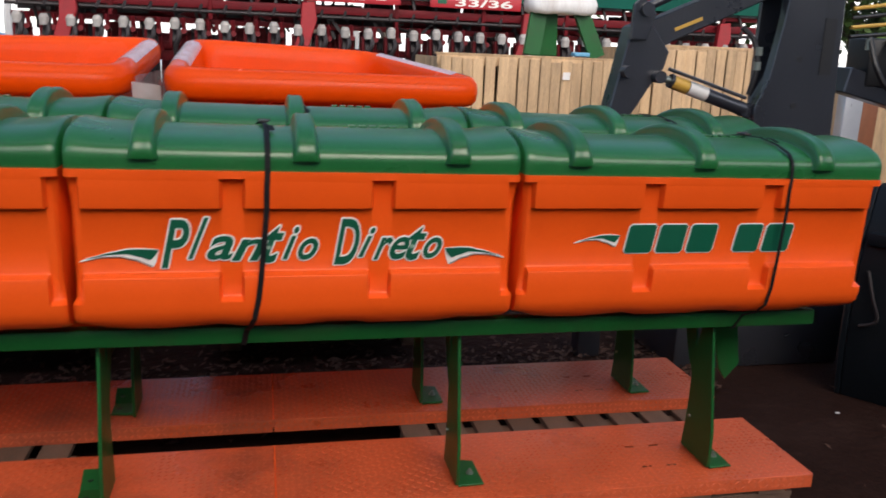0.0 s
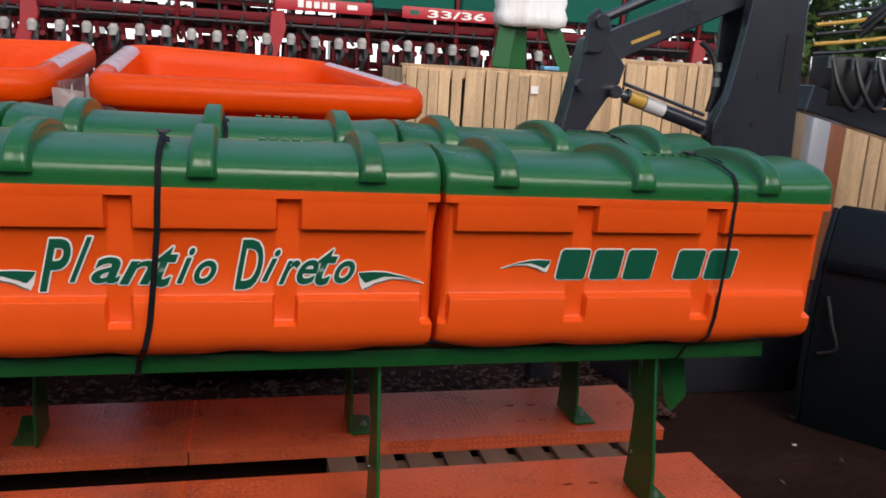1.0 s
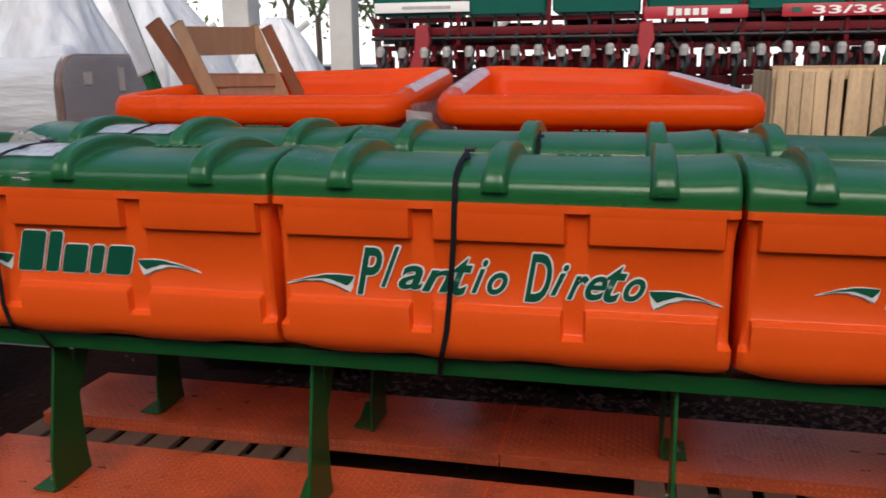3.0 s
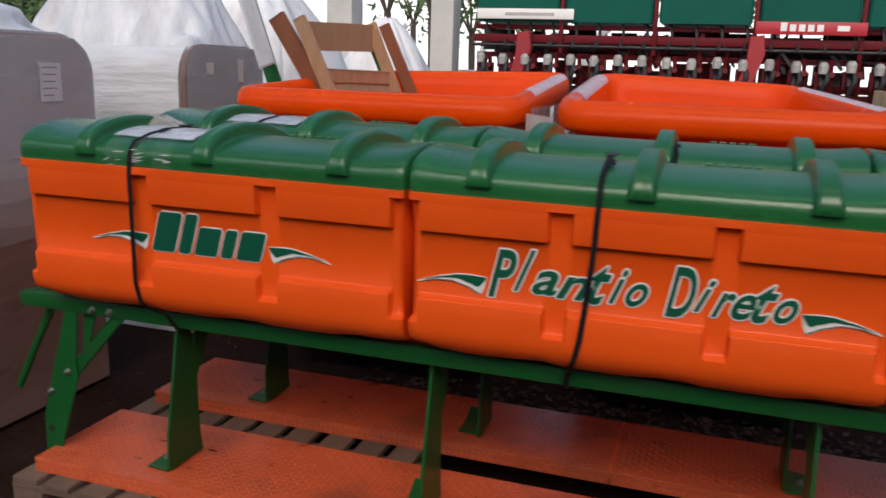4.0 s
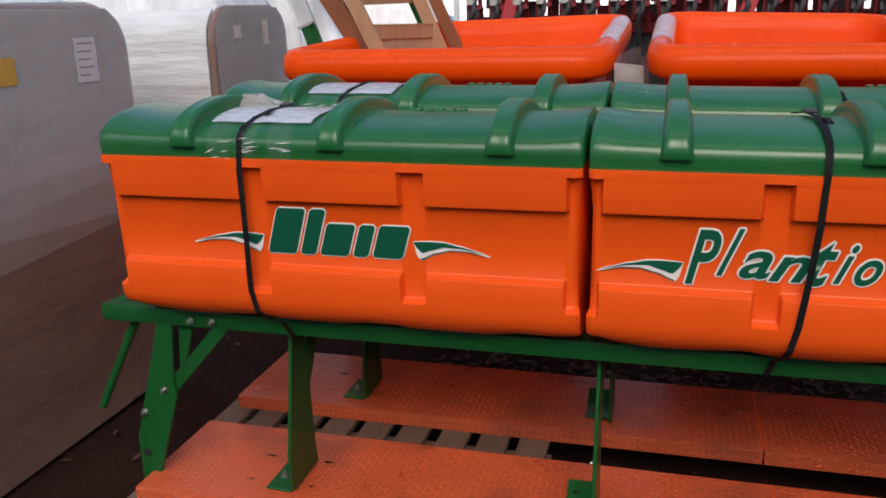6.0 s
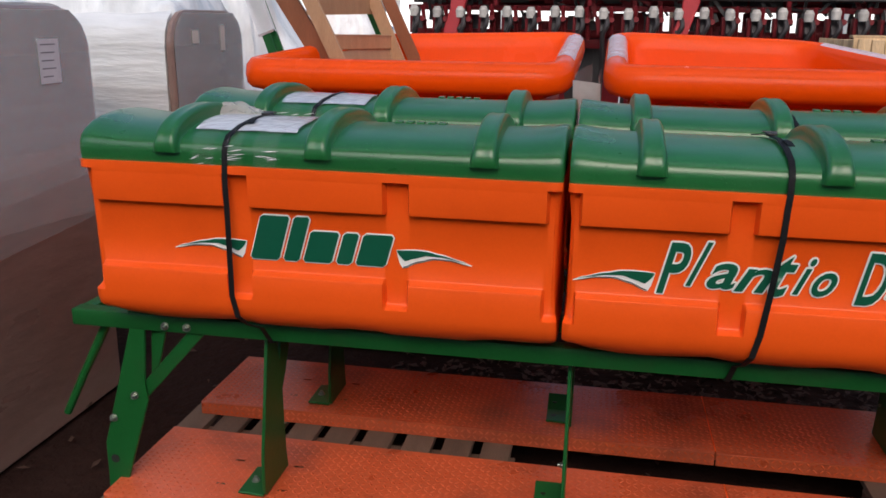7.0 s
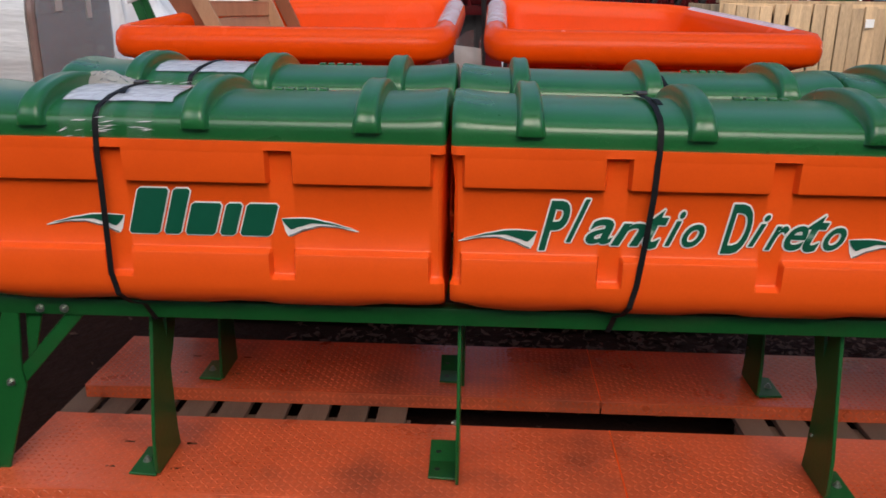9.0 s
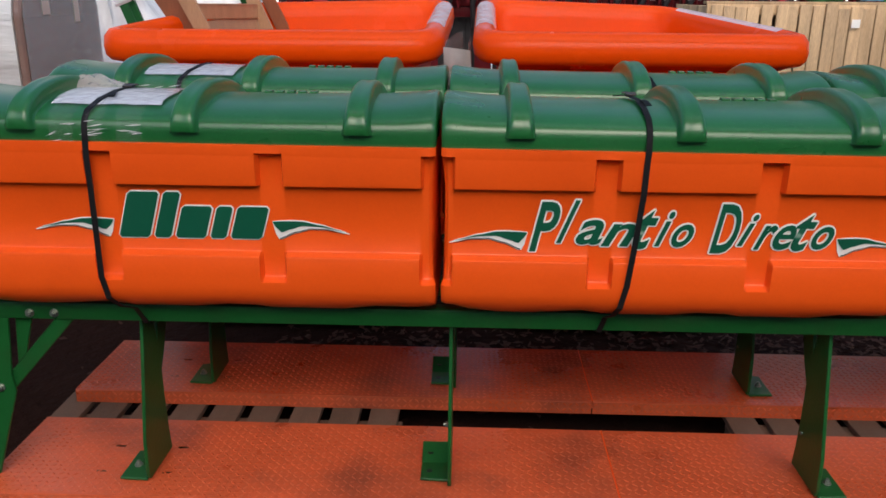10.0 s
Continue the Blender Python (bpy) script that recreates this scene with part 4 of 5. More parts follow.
w1 = wrapped_block("tall wrapped stack with round-shouldered brown card side", -0.93, -0.25, 1.10, 1.60, 1.0)
block_label(w1, -0.9205, 0.83, 1.405, 0.12, 0.16, 5, HAZED)
block_label(w1, -0.9205, 0.42, 1.39, 0.10, 0.09, 0, YELLOW)
w2 = wrapped_block("second wrapped stack with brown card side behind", -0.95, 1.80, 2.60, 1.60, 1.2)
block_label(w2, -0.9405, 2.02, 1.47, 0.07, 0.065, 0, TAN)
block_label(w2, -0.9405, 2.33, 1.46, 0.055, 0.13, 0, TAN)


def film_peak(label, cx, cy, rx, ry, z0, z1, seed):
    """Loose film gathered up into a crumpled peak."""
    bm = bmesh.new()
    rings = []
    for j in range(20):
        t = j / 19
        k = (1 - t ** 1.5) ** 0.8 * 0.9 + 0.1
        ring = []
        for i in range(60):
            a = 2 * math.pi * i / 60
            fold = 1 + 0.22 * noise.noise((math.cos(a) * 2 + seed, math.sin(a) * 2, t * 3)) + 0.10 * noise.noise((math.cos(a) * 6 + seed, math.sin(a) * 6, t * 7)) + 0.05 * math.sin(a * 9 + seed) * t
            ring.append((cx + math.copysign(abs(math.cos(a)) ** 0.6, math.cos(a)) * rx * k * fold + 0.1 * t * math.sin(seed), cy + math.copysign(abs(math.sin(a)) ** 0.6, math.sin(a)) * ry * k * fold, z0 + (z1 - z0) * t + 0.03 * noise.noise((a * 3, t * 5, seed))))
        rings.append(ring)
    loft(bm, rings)
    return solid("film_hood", bm, WRAP, label, "plastic film", smooth=70)


def film_tent(label, x0, x1, y0, y1, z0, peaks):
    """A sheet of film drawn up over a stack into points, with folds running down from them."""
    bm = bmesh.new()
    def height(x, y):
        best = 0.0
        for px, py, h in peaks:
            a = math.atan2(y - py, x - px)
            dx = (x - px) / ((x1 - px) if x > px else (px - x0))
            dy = (y - py) / ((y1 - py) if y > py else (py - y0))
            d = (abs(dx) ** 1.6 + abs(dy) ** 1.6) ** (1 / 1.6)
            fold = 1 + d * (0.14 * math.sin(a * 6 + px * 9) + 0.09 * math.sin(a * 11 + py * 5)) + 0.10 * noise.noise((x * 5, y * 5, px))
            best = max(best, h * max(0.0, 1 - d * fold) ** 0.8)
        return best
    rows = []
    n, m = 50, 40
    for i in range(n + 1):
        x = x0 + (x1 - x0) * i / n
        row = []
        for j in range(m + 1):
            y = y0 + (y1 - y0) * j / m
            edge = min(1.0, min(x - x0, x1 - x, y - y0, y1 - y) / 0.09)
            row.append((x, y + 0.01 * noise.noise((x * 8, y * 3, 5)), z0 + 0.14 * math.sqrt(max(0.0, edge * (2 - edge))) + height(x, y) * min(1.0, min(x - x0, x1 - x, y - y0, y1 - y) / 0.22) ** 0.7))
        rows.append(row)
    loft(bm, rows, closed=False, caps=False)
    return solid("film_tent", bm, WRAP, label, "plastic film", smooth=70)


film_tent("white film drawn up into points over the wrapped stack", -2.15, -0.962, 1.88, 2.53, 1.51, ((-1.24, 2.30, 0.62), (-1.74, 2.08, 0.62)))
film_peak("large crumpled white film hood over stacked goods", -1.55, 3.5, 0.95, 0.8, 0.4, 2.3, 4.0)
film_peak("loose white film over the front wrapped stack", -1.6, 0.7, 0.5, 0.5, 1.52, 1.85, 7.0)
film_peak("white film covered bundle beside the basin", -1.0, 4.6, 0.75, 0.6, 0.0, 1.9, 9.0)


# ---- slatted crates ----
def crate(label, x0, x1, y0, y1, top, pitch, lean_at=None):
    root = thing("slatted_crate", label, "crate", "wooden crates")
    n = int((x1 - x0) / pitch)
    for k in range(n):
        x = x0 + k * pitch
        tilt = 0.018 if lean_at is not None and k == lean_at else random.uniform(-0.006, 0.006)
        m = Matrix.Translation((x + pitch / 2, y0, 0.1)) @ Matrix.Rotation(tilt, 4, "Y")
        part("slat", box(bmesh.new(), -pitch / 2 + random.uniform(0.001, 0.008), pitch / 2 - random.uniform(0.001, 0.008), random.uniform(-0.009, 0.004), 0.022, 0, top - 0.1 + random.uniform(-0.035, 0.008), 0.003, m), CRATE, root)
    for k in range(int((y1 - y0) / pitch)):
        y = y0 + 0.03 + k * pitch
        for x in (x0 - 0.0, x1):
            part("slat", box(bmesh.new(), x - 0.012, x + 0.01, y, y + pitch - 0.008, 0.1, top - 0.02, 0.003), CRATE, root)
    for y in (y0 - 0.024, y1):
        part("rail", box(bmesh.new(), x0 - 0.02, x1 + 0.02, y, y + 0.022, 0.0, 0.12, 0.003), CRATE, root)
    part("top_rail", box(bmesh.new(), x0 - 0.02, x1 + 0.02, y0 + 0.023, y0 + 0.06, top - 0.09, top, 0.003), CRATE, root)
    part("top_board", box(bmesh.new(), x0 - 0.03, x1 + 0.03, y0 + 0.022, y0 + 0.13, top, top + 0.022, 0.003), CRATE, root)
    part("lid_board", box(bmesh.new(), x0 + 0.02, x1 - 0.02, y0 + 0.12, y1, top - 0.06, top - 0.03, 0.003), CRATE, root)
    part("back_wall", box(bmesh.new(), x0 + 0.012, x1 - 0.012, y1 - 0.03, y1 - 0.005, 0.1, top - 0.06, 0.003), CRATE, root)
    return root


c1 = crate("pale wooden slatted crate with rough boards", 3.10, 5.05, 5.5, 6.7, 1.46, 0.108, 5)
tagp = part("paper_tag", box(bmesh.new(), 4.30, 4.37, 5.468, 5.4705, 1.27, 1.34), PAPER, c1, "small white paper tag")
crate("pale wooden slatted crate standing behind the loader", 5.12, 6.6, 5.7, 6.8, 1.62, 0.112)
crate("pale wooden slatted crate beside the loader", 6.20, 7.95, 3.56, 4.6, 1.35, 0.13)
bm = bmesh.new()
box(bm, 6.03, 6.19, 3.5, 3.62, -0.01, 1.5, 0.006)
solid("timber_post", bm, CHAIR_DARK, "reddish brown timber post beside the crate", "post")
bm = bmesh.new()
box(bm, 5.85, 6.01, 3.45, 3.55, -0.01, 1.5, 0.01)
solid("metal_post", bm, CAR, "pale galvanised metal post beside the crate", "post")


def green_part():
    """A green splayed machine part with its top wrapped in white film, standing on the crate."""
    root = thing("machine_part", "green splayed machine part wrapped in white film on crate", "machine part")
    def plate(a, b, w):
        return bar(bmesh.new(), a, b, w, 0.05, 0.006, (0, 1, 0))
    for a, b, w in (((4.06, 5.75, 1.49), (4.14, 5.8, 2.0), 0.15), ((4.26, 5.85, 1.49), (4.24, 5.85, 2.0), 0.16), ((4.74, 5.75, 1.49), (4.50, 5.8, 2.05), 0.14)):
        part("leg", plate(a, b, w), STEEL_GREEN, root)
    bm = bmesh.new()
    rings = []
    for j, (z, k) in enumerate(((1.88, 0.9), (1.91, 1.04), (1.98, 1.08), (2.06, 1.0), (2.12, 1.05), (2.2, 1.0), (2.3, 0.95))):
        rings.append([(4.35 + 0.33 * k * math.copysign(abs(math.cos(a)) ** 0.5, math.cos(a)) * (1 + 0.06 * noise.noise((a * 2, z * 6, 0))), 5.82 + 0.16 * k * math.copysign(abs(math.sin(a)) ** 0.5, math.sin(a)), z + 0.02 * noise.noise((a * 2, z, 5))) for a in [2 * math.pi * i / 28 for i in range(28)]])
    loft(bm, rings)
    part("film_wrap", bm, WRAP, root, "white film wrap", 60)


green_part()
bm = bmesh.new()
box(bm, 4.5, 4.66, 5.72, 5.85, 1.49, 1.53, 0.01)
solid("blue_bag", bm, BLUE, "small folded blue bag lying on the crate", "bag")


# ---- front loader ----
def loader():
    root = thing("front_loader", "black tractor front loader with mast, boom and hydraulic cylinder", "front loader")
    y = 1.6
    bm = bmesh.new()
    prism(bm, [(3.93, 0.02), (4.30, 0.02), (4.26, 1.15), (4.25, 2.6), (4.12, 2.6), (4.0, 1.98), (3.99, 1.7), (3.94, 1.45), (3.86, 1.30), (3.85, 1.22), (3.90, 1.12)], "y", y, y + 0.025, 0.003)
    mast = part("mast_plate", bm, LOADER, root)
    bm = bmesh.new()
    prism(bm, [(3.93, 0.02), (4.35, 0.02), (4.315, 1.15), (4.29, 1.75), (4.25, 2.6), (4.09, 2.6), (4.00, 1.98), (3.965, 1.70), (3.925, 1.45), (3.865, 1.30), (3.865, 1.20), (3.90, 1.12)], "y", y - 0.06, y - 0.004, 0.004)
    part("mast_box", bm, LOADER, root)
    part("slot", box(bmesh.new(), 4.190, 4.255, y - 0.0640, y - 0.0605, 1.47, 1.74, 0.0), HOSE, mast, "dark slot in the mast")
    for z in (1.54, 1.315):
        bm = bmesh.new()
        rod(bm, (4.075, y - 0.0635, z), (4.075, y - 0.0605, z), 0.016)
        part("bolt_hole", bm, HOSE, mast, "dark bolt hole")
    part("rear_mast_plate", box(bmesh.new(), 3.97, 4.24, y + 0.16, y + 0.185, 0.0, 2.6, 0.003), LOADER, root)
    # boom: upper arm, knee plate, lower arm
    bm = bmesh.new()
    prism(bm, [(3.24, 1.66), (4.1, 2.03), (4.1, 1.90), (3.93, 1.825), (3.43, 1.595), (3.32, 1.53)], "y", y + 0.03, y + 0.13, 0.006)
    part("boom", bm, LOADER, root)
    bm = bmesh.new()
    prism(bm, [(3.12, 1.20), (3.05, 0.95), (3.16, 0.95), (3.235, 1.22), (3.34, 1.39), (3.40, 1.47), (3.42, 1.55), (3.30, 1.70), (3.215, 1.66)], "y", y + 0.02, y + 0.14, 0.006)
    part("knee", bm, LOADER, root)
    bm = bmesh.new()
    prism(bm, [(3.20, 1.60), (3.28, 1.60), (3.32, 1.72), (3.25, 1.80), (3.205, 1.76)], "y", y - 0.01, y + 0.018, 0.004)
    part("link_plate", bm, LOADER, root)
    bm = bmesh.new()
    rod(bm, (3.26, y + 0.0, 1.745), (3.95, y + 0.05, 2.07), 0.022)
    part("link_rod", bm, LOADER, root)
    part("boom_marking", bar(bmesh.new(), (3.44, y + 0.0285, 1.655), (3.58, y + 0.0285, 1.714), 0.002, 0.016, 0, (0, 0, 1)), YELLOW, root, "faded yellow marking bar")
    for p, r in (((3.268, 1.74), 0.032), ((3.365, 1.43), 0.03), ((3.845, 1.285), 0.036), ((3.2, 1.45), 0.028)):
        bm = bmesh.new()
        rod(bm, (p[0], y - 0.03, p[1]), (p[0], y + 0.03, p[1]), r)
        pin = part("pin", bm, LOADER, root)
    # cylinder
    def along(t):
        return (3.375 + (3.845 - 3.375) * t, y - 0.005, 1.43 + (1.285 - 1.43) * t)
    bm = bmesh.new()
    rod(bm, along(0.0), along(0.12), 0.018)
    part("piston_rod", bm, BOLT, root, "bright piston rod")
    bm = bmesh.new()
    rod(bm, along(0.10), along(0.98), 0.034, sides=20)
    barrel = part("cylinder_barrel", bm, LOADER, root)
    bm = bmesh.new()
    rod(bm, along(0.13), along(0.30), 0.0352, sides=20)
    part("yellow_band", bm, YELLOW, barrel, "ochre sticker band")
    bm = bmesh.new()
    rod(bm, along(0.31), along(0.52), 0.0352, sides=20)
    part("white_band", bm, PAPER, barrel, "white sticker band")
    bm = bmesh.new()
    tube(bm, [(3.40, y - 0.03, 1.47), (3.6, y - 0.04, 1.41), (3.82, y - 0.04, 1.345)], 0.009)
    part("pipe", bm, LOADER, root)
    for pts in ([(3.84, y - 0.03, 1.36), (3.86, y - 0.04, 1.5), (3.84, y - 0.02, 1.62), (3.78, y, 1.68)],):
        part("hose", tube(bmesh.new(), pts, 0.014), HOSE, root)
    for z in (1.48, 1.55):
        part("fitting", rod(bmesh.new(), (3.862, y - 0.04, z), (3.860, y - 0.04, z + 0.04), 0.018), BOLT, root)
    # cross beam, valve block and hoses on the tractor side
    part("cross_beam", bar(bmesh.new(), (4.40, y + 0.05, 1.45), (5.6, y + 0.05, 1.17), 0.12, 0.13, 0.006), LOADER, root)
    part("valve_block", box(bmesh.new(), 4.50, 4.95, y - 0.02, y + 0.16, 1.42, 1.66, 0.012), HOSE, root)
    for k in range(5):
        part("hydraulic_pipe", tube(bmesh.new(), [(4.36, y - 0.03, 1.66 + k * 0.045), (4.7, y - 0.05, 1.70 + k * 0.05), (5.3, y - 0.05, 1.80 + k * 0.055)], 0.010), YELLOW if k in (1, 3) else HOSE, root)
    for k in range(4):
        x = 4.46 + k * 0.13
        part("hose", tube(bmesh.new(), [(x, y - 0.05, 1.66), (x + 0.02, y - 0.1, 1.52), (x + 0.10, y - 0.12, 1.41), (x + 0.2, y - 0.06, 1.47 + 0.02 * k), (x + 0.26, y - 0.03, 1.62)], 0.014), HOSE, root)
        part("fitting", rod(bmesh.new(), (x, y - 0.05, 1.60), (x, y - 0.05, 1.655), 0.016), BOLT, root)
    part("upper_beam", bar(bmesh.new(), (4.36, y + 0.1, 1.95), (5.5, y + 0.1, 2.12), 0.07, 0.06, 0.006), LOADER, root)
    for z, dz in ((1.86, 0.2), (1.90, 0.3)):
        part("hose", tube(bmesh.new(), [(4.6, y - 0.04, z - 0.1), (4.72, y - 0.1, z + 0.05), (4.86, y - 0.1, z + dz), (5.1, y, z + dz + 0.1)], 0.018), HOSE, root)
    part("foot_block", box(bmesh.new(), 3.5, 4.45, y - 0.2, y + 0.35, -0.012, 0.32, 0.02), LOADER, root)
    part("boom_stand", box(bmesh.new(), 3.08, 3.2, y + 0.03, y + 0.13, -0.012, 0.97, 0.006), LOADER, root)
    return root


loader()


def bucket():
    """A curved steel bucket, its back turned to the hoppers."""
    root = thing("loader_bucket", "blue-black steel loader bucket standing on the dirt", "bucket", m=pose(4.17, 1.02, 0, 0, 0, -53))
    prof = [(0.02, -0.012), (-0.03, 0.25), (-0.02, 0.55), (0.03, 0.80), (0.12, 0.99), (0.16, 1.0), (0.45, 0.93), (0.45, 0.88), (0.2, 0.94), (0.1, 0.78), (0.06, 0.5), (0.06, 0.25), (0.2, 0.05), (0.55, 0.03), (0.55, -0.012)]
    part("shell", prism(bmesh.new(), prof, "x", 0.0, 1.5, 0.006), BUCKET, root)
    side = [(0.02, -0.012), (-0.03, 0.25), (-0.02, 0.55), (0.03, 0.80), (0.12, 0.99), (0.45, 0.93), (0.6, 0.4), (0.6, -0.012)]
    part("side_plate", prism(bmesh.new(), side, "x", -0.026, -0.001, 0.004), BUCKET, root)
    part("side_plate", prism(bmesh.new(), side, "x", 1.501, 1.526, 0.004), BUCKET, root)
    part("wear_strip", box(bmesh.new(), 0.02, 1.48, -0.012, 0.03, 0.73, 0.79, 0.008), BUCKET, root)
    part("edge_pipe", tube(bmesh.new(), [(0.05, -0.03, 0.62), (0.09, -0.045, 0.5), (0.12, -0.045, 0.4), (0.05, -0.045, 0.36)], 0.008), IRON, root)


bucket()


# ---- red grain drill in the background ----
def grain_drill():
    root = thing("grain_drill", "large red grain drill with teal hoppers and row units", "grain drill")
    y = 9.0
    x0, x1 = -1.50, 8.6
    for z, h, yy in ((1.93, 0.10, y), (1.72, 0.07, y + 0.2), (2.08, 0.06, y + 0.1), (1.40, 0.10, y + 0.5)):
        part("frame_beam", box(bmesh.new(), x0, x1, yy, yy + 0.1, z - h / 2, z + h / 2, 0.006), RED, root)
    part("rear_beam", box(bmesh.new(), x0, x1, y + 1.1, y + 1.2, 1.75, 1.87, 0.006), RED, root)
    part("walk_board", box(bmesh.new(), x0, x1, y + 0.75, y + 1.1, 1.86, 1.90, 0.006), IRON, root)
    part("shaft", rod(bmesh.new(), (x0, y - 0.02, 1.84), (x1, y - 0.02, 1.84), 0.022), IRON, root)
    x = x0 + 0.05
    while x < x1 - 0.5:
        bm = bmesh.new()
        prism(bm, [(y - 0.02, 2.14), (y + 0.75, 2.14), (y + 0.8, 2.5), (y + 0.7, 2.66), (y + 0.1, 2.66), (y - 0.06, 2.5)], "x", x, x + 1.10, 0.03)
        hop = part("seed_box", bm, TEAL, root, "teal seed box")
        part("lid_strip", box(bmesh.new(), x + 0.01, x + 1.09, y - 0.075, y + 0.85, 2.66, 2.70, 0.01), RED, hop)
        bm = bmesh.new()
        box(bm, x + 1.115, x + 1.165, y - 0.03, y + 0.02, 1.75, 2.62, 0.005)
        part("upright", bm, RED, root)
        x += 1.18
    # stands
    for x in (-0.80, 2.06, 5.0, 7.9):
        bm = bmesh.new()
        prism(bm, [(x - 0.06, 2.0), (x + 0.10, 2.02), (x + 0.13, 1.8), (x + 0.02, 1.45), (x + 0.02, 0.0), (x - 0.18, 0.0), (x - 0.16, 1.45), (x - 0.08, 1.7)], "y", y - 0.14, y - 0.04, 0.01)
        part("stand_leg", bm, LEG_RED, root)
    # row units, all alike
    unit = []
    bm = bmesh.new()
    bar(bm, (0, y + 0.1, 1.72), (0, y - 0.12, 1.42), 0.07, 0.09, 0.004)
    bar(bm, (0, y - 0.12, 1.42), (0, y + 0.35, 0.5), 0.04, 0.06, 0.004)
    rod(bm, (-0.02, y + 0.25, 0.25), (0.02, y + 0.25, 0.25), 0.25, sides=20)
    unit.append(("row_arm", mesh_of("row_arm", bm, IRON, 35)))
    bm = bmesh.new()
    rod(bm, (0, y - 0.12, 1.60), (0, y - 0.12, 1.69), 0.052, 0.06)
    rod(bm, (0, y - 0.12, 1.69), (0, y - 0.12, 1.735), 0.06, 0.035)
    unit.append(("seed_cup", mesh_of("seed_cup", bm, GREYPOT, 35)))
    bm = bmesh.new()
    tube(bm, [(0.03, y - 0.1, 1.64), (0.05, y - 0.16, 1.52), (0.0, y - 0.12, 1.38), (0.02, y, 1.1)], 0.03)
    unit.append(("seed_tube", mesh_of("seed_tube", bm, IRON, 35)))
    bm = bmesh.new()
    box(bm, -0.075, -0.03, y - 0.05, y + 0.1, 1.40, 1.62, 0.005)
    bar(bm, (0.09, y - 0.02, 1.74), (0.12, y + 0.05, 1.35), 0.03, 0.04, 0.003)
    rod(bm, (0.10, y - 0.1, 1.58), (0.10, y + 0.05, 1.55), 0.035, sides=10)
    unit.append(("pressure_arm", mesh_of("pressure_arm", bm, RED, 35)))
    n = int((x1 - x0 - 0.2) / 0.30)
    for k in range(n):
        for name, me in unit:
            ob = new(name, me)
            ob.parent = root
            ob.location = (x0 + 0.15 + k * 0.30, 0, random.uniform(-0.015, 0.015))
    for k in range(n):
        part("feed_tube", tube(bmesh.new(), [(x0 + 0.15 + k * 0.3, y + 0.1, 2.14), (x0 + 0.18 + k * 0.3, y + 0.05, 1.98), (x0 + 0.13 + k * 0.3, y - 0.05, 1.82)], 0.022, 6), IRON, root)
    # plates and braces behind the row units
    x = x0
    while x < x1 - 0.3:
        w = random.uniform(0.18, 0.5)
        z = random.uniform(1.76, 1.82)
        part("guard_plate", box(bmesh.new(), x, min(x + w, x1), y + 0.52, y + 0.535, z, random.uniform(2.0, 2.13), 0.002), random.choice((IRON, IRON, RED)), root)
        x += w + random.choice((0.0, 0.0, 0.03, 0.08))
    x = x0
    while x < x1 - 0.3:
        w = random.uniform(0.08, 0.26)
        part("coulter_plate", box(bmesh.new(), x, x + w, y + 0.62, y + 0.64, 0.35, random.uniform(1.56, 1.70), 0.002), random.choice((IRON, IRON, RED)), root)
        x += w + random.choice((0.0, 0.0, 0.02, 0.05, 0.12))
    # links, springs and hoses between the beams
    rng = random.Random(41)
    for k in range(90):
        x = rng.uniform(x0 + 0.1, x1 - 0.2)
        za, zb = rng.uniform(1.45, 1.8), rng.uniform(1.7, 2.12)
        yy = y + rng.uniform(0.12, 0.48)
        if k % 3:
            part("link", bar(bmesh.new(), (x, yy, za), (x + rng.uniform(-0.15, 0.15), yy + 0.03, zb), rng.uniform(0.02, 0.05), 0.03, 0.003, (0, 1, 0)), rng.choice((IRON, IRON, RED)), root)
        else:
            part("feed_hose", tube(bmesh.new(), [(x, yy, zb), (x + rng.uniform(-0.1, 0.1), yy - 0.05, (za + zb) / 2), (x + rng.uniform(-0.05, 0.15), yy, za)], 0.02, 6), IRON, root)
    part("lower_beam", box(bmesh.new(), x0, x1, y + 0.3, y + 0.4, 1.22, 1.34, 0.006), RED, root)

    # signs
    def sign(a, b, z0, z1, material, label):
        return part("sign", box(bmesh.new(), a, b, y - 0.09, y - 0.075, z0, z1, 0.004), material, root, label)
    s1 = sign(2.05, 3.27, 2.03, 2.18, SIGN_RED, "red sign with pale marks")
    for k in range(5):
        part("mark", box(bmesh.new(), 2.33 + k * 0.1, 2.40 + k * 0.1, y - 0.094, y - 0.0905, 2.07, 2.15 if k else 2.17), DECAL_WHITE, s1)
    part("mark", box(bmesh.new(), 2.95, 3.08, y - 0.094, y - 0.0905, 2.08, 2.14), DECAL_WHITE, s1)
    s2 = sign(3.66, 4.9, 2.03, 2.18, SIGN_RED, "red sign with white numerals")
    cu = bpy.data.curves.new("numerals", "FONT")
    cu.body, cu.offset = "33/36", 0.02
    tmp = new("numerals_source", cu)
    bpy.context.view_layer.update()
    me = bpy.data.meshes.new_from_object(tmp.evaluated_get(bpy.context.evaluated_depsgraph_get()))
    bpy.data.objects.remove(tmp)
    xa, xb = min(v.co.x for v in me.vertices), max(v.co.x for v in me.vertices)
    for v in me.vertices:
        v.co = (4.0 + (v.co.x - xa) / (xb - xa) * 0.78, y - 0.094, 2.06 + v.co.y * 0.13)
    me.materials.clear()
    me.materials.append(DECAL_WHITE)
    num = new("numerals", me)
    num.parent = s2
    part("mark", box(bmesh.new(), 3.76, 3.88, y - 0.094, y - 0.0905, 2.08, 2.14), DECAL_GREEN, s2)
    s3 = sign(-1.43, -0.15, 2.17, 2.30, PAPER, "pale sign with grey lines")
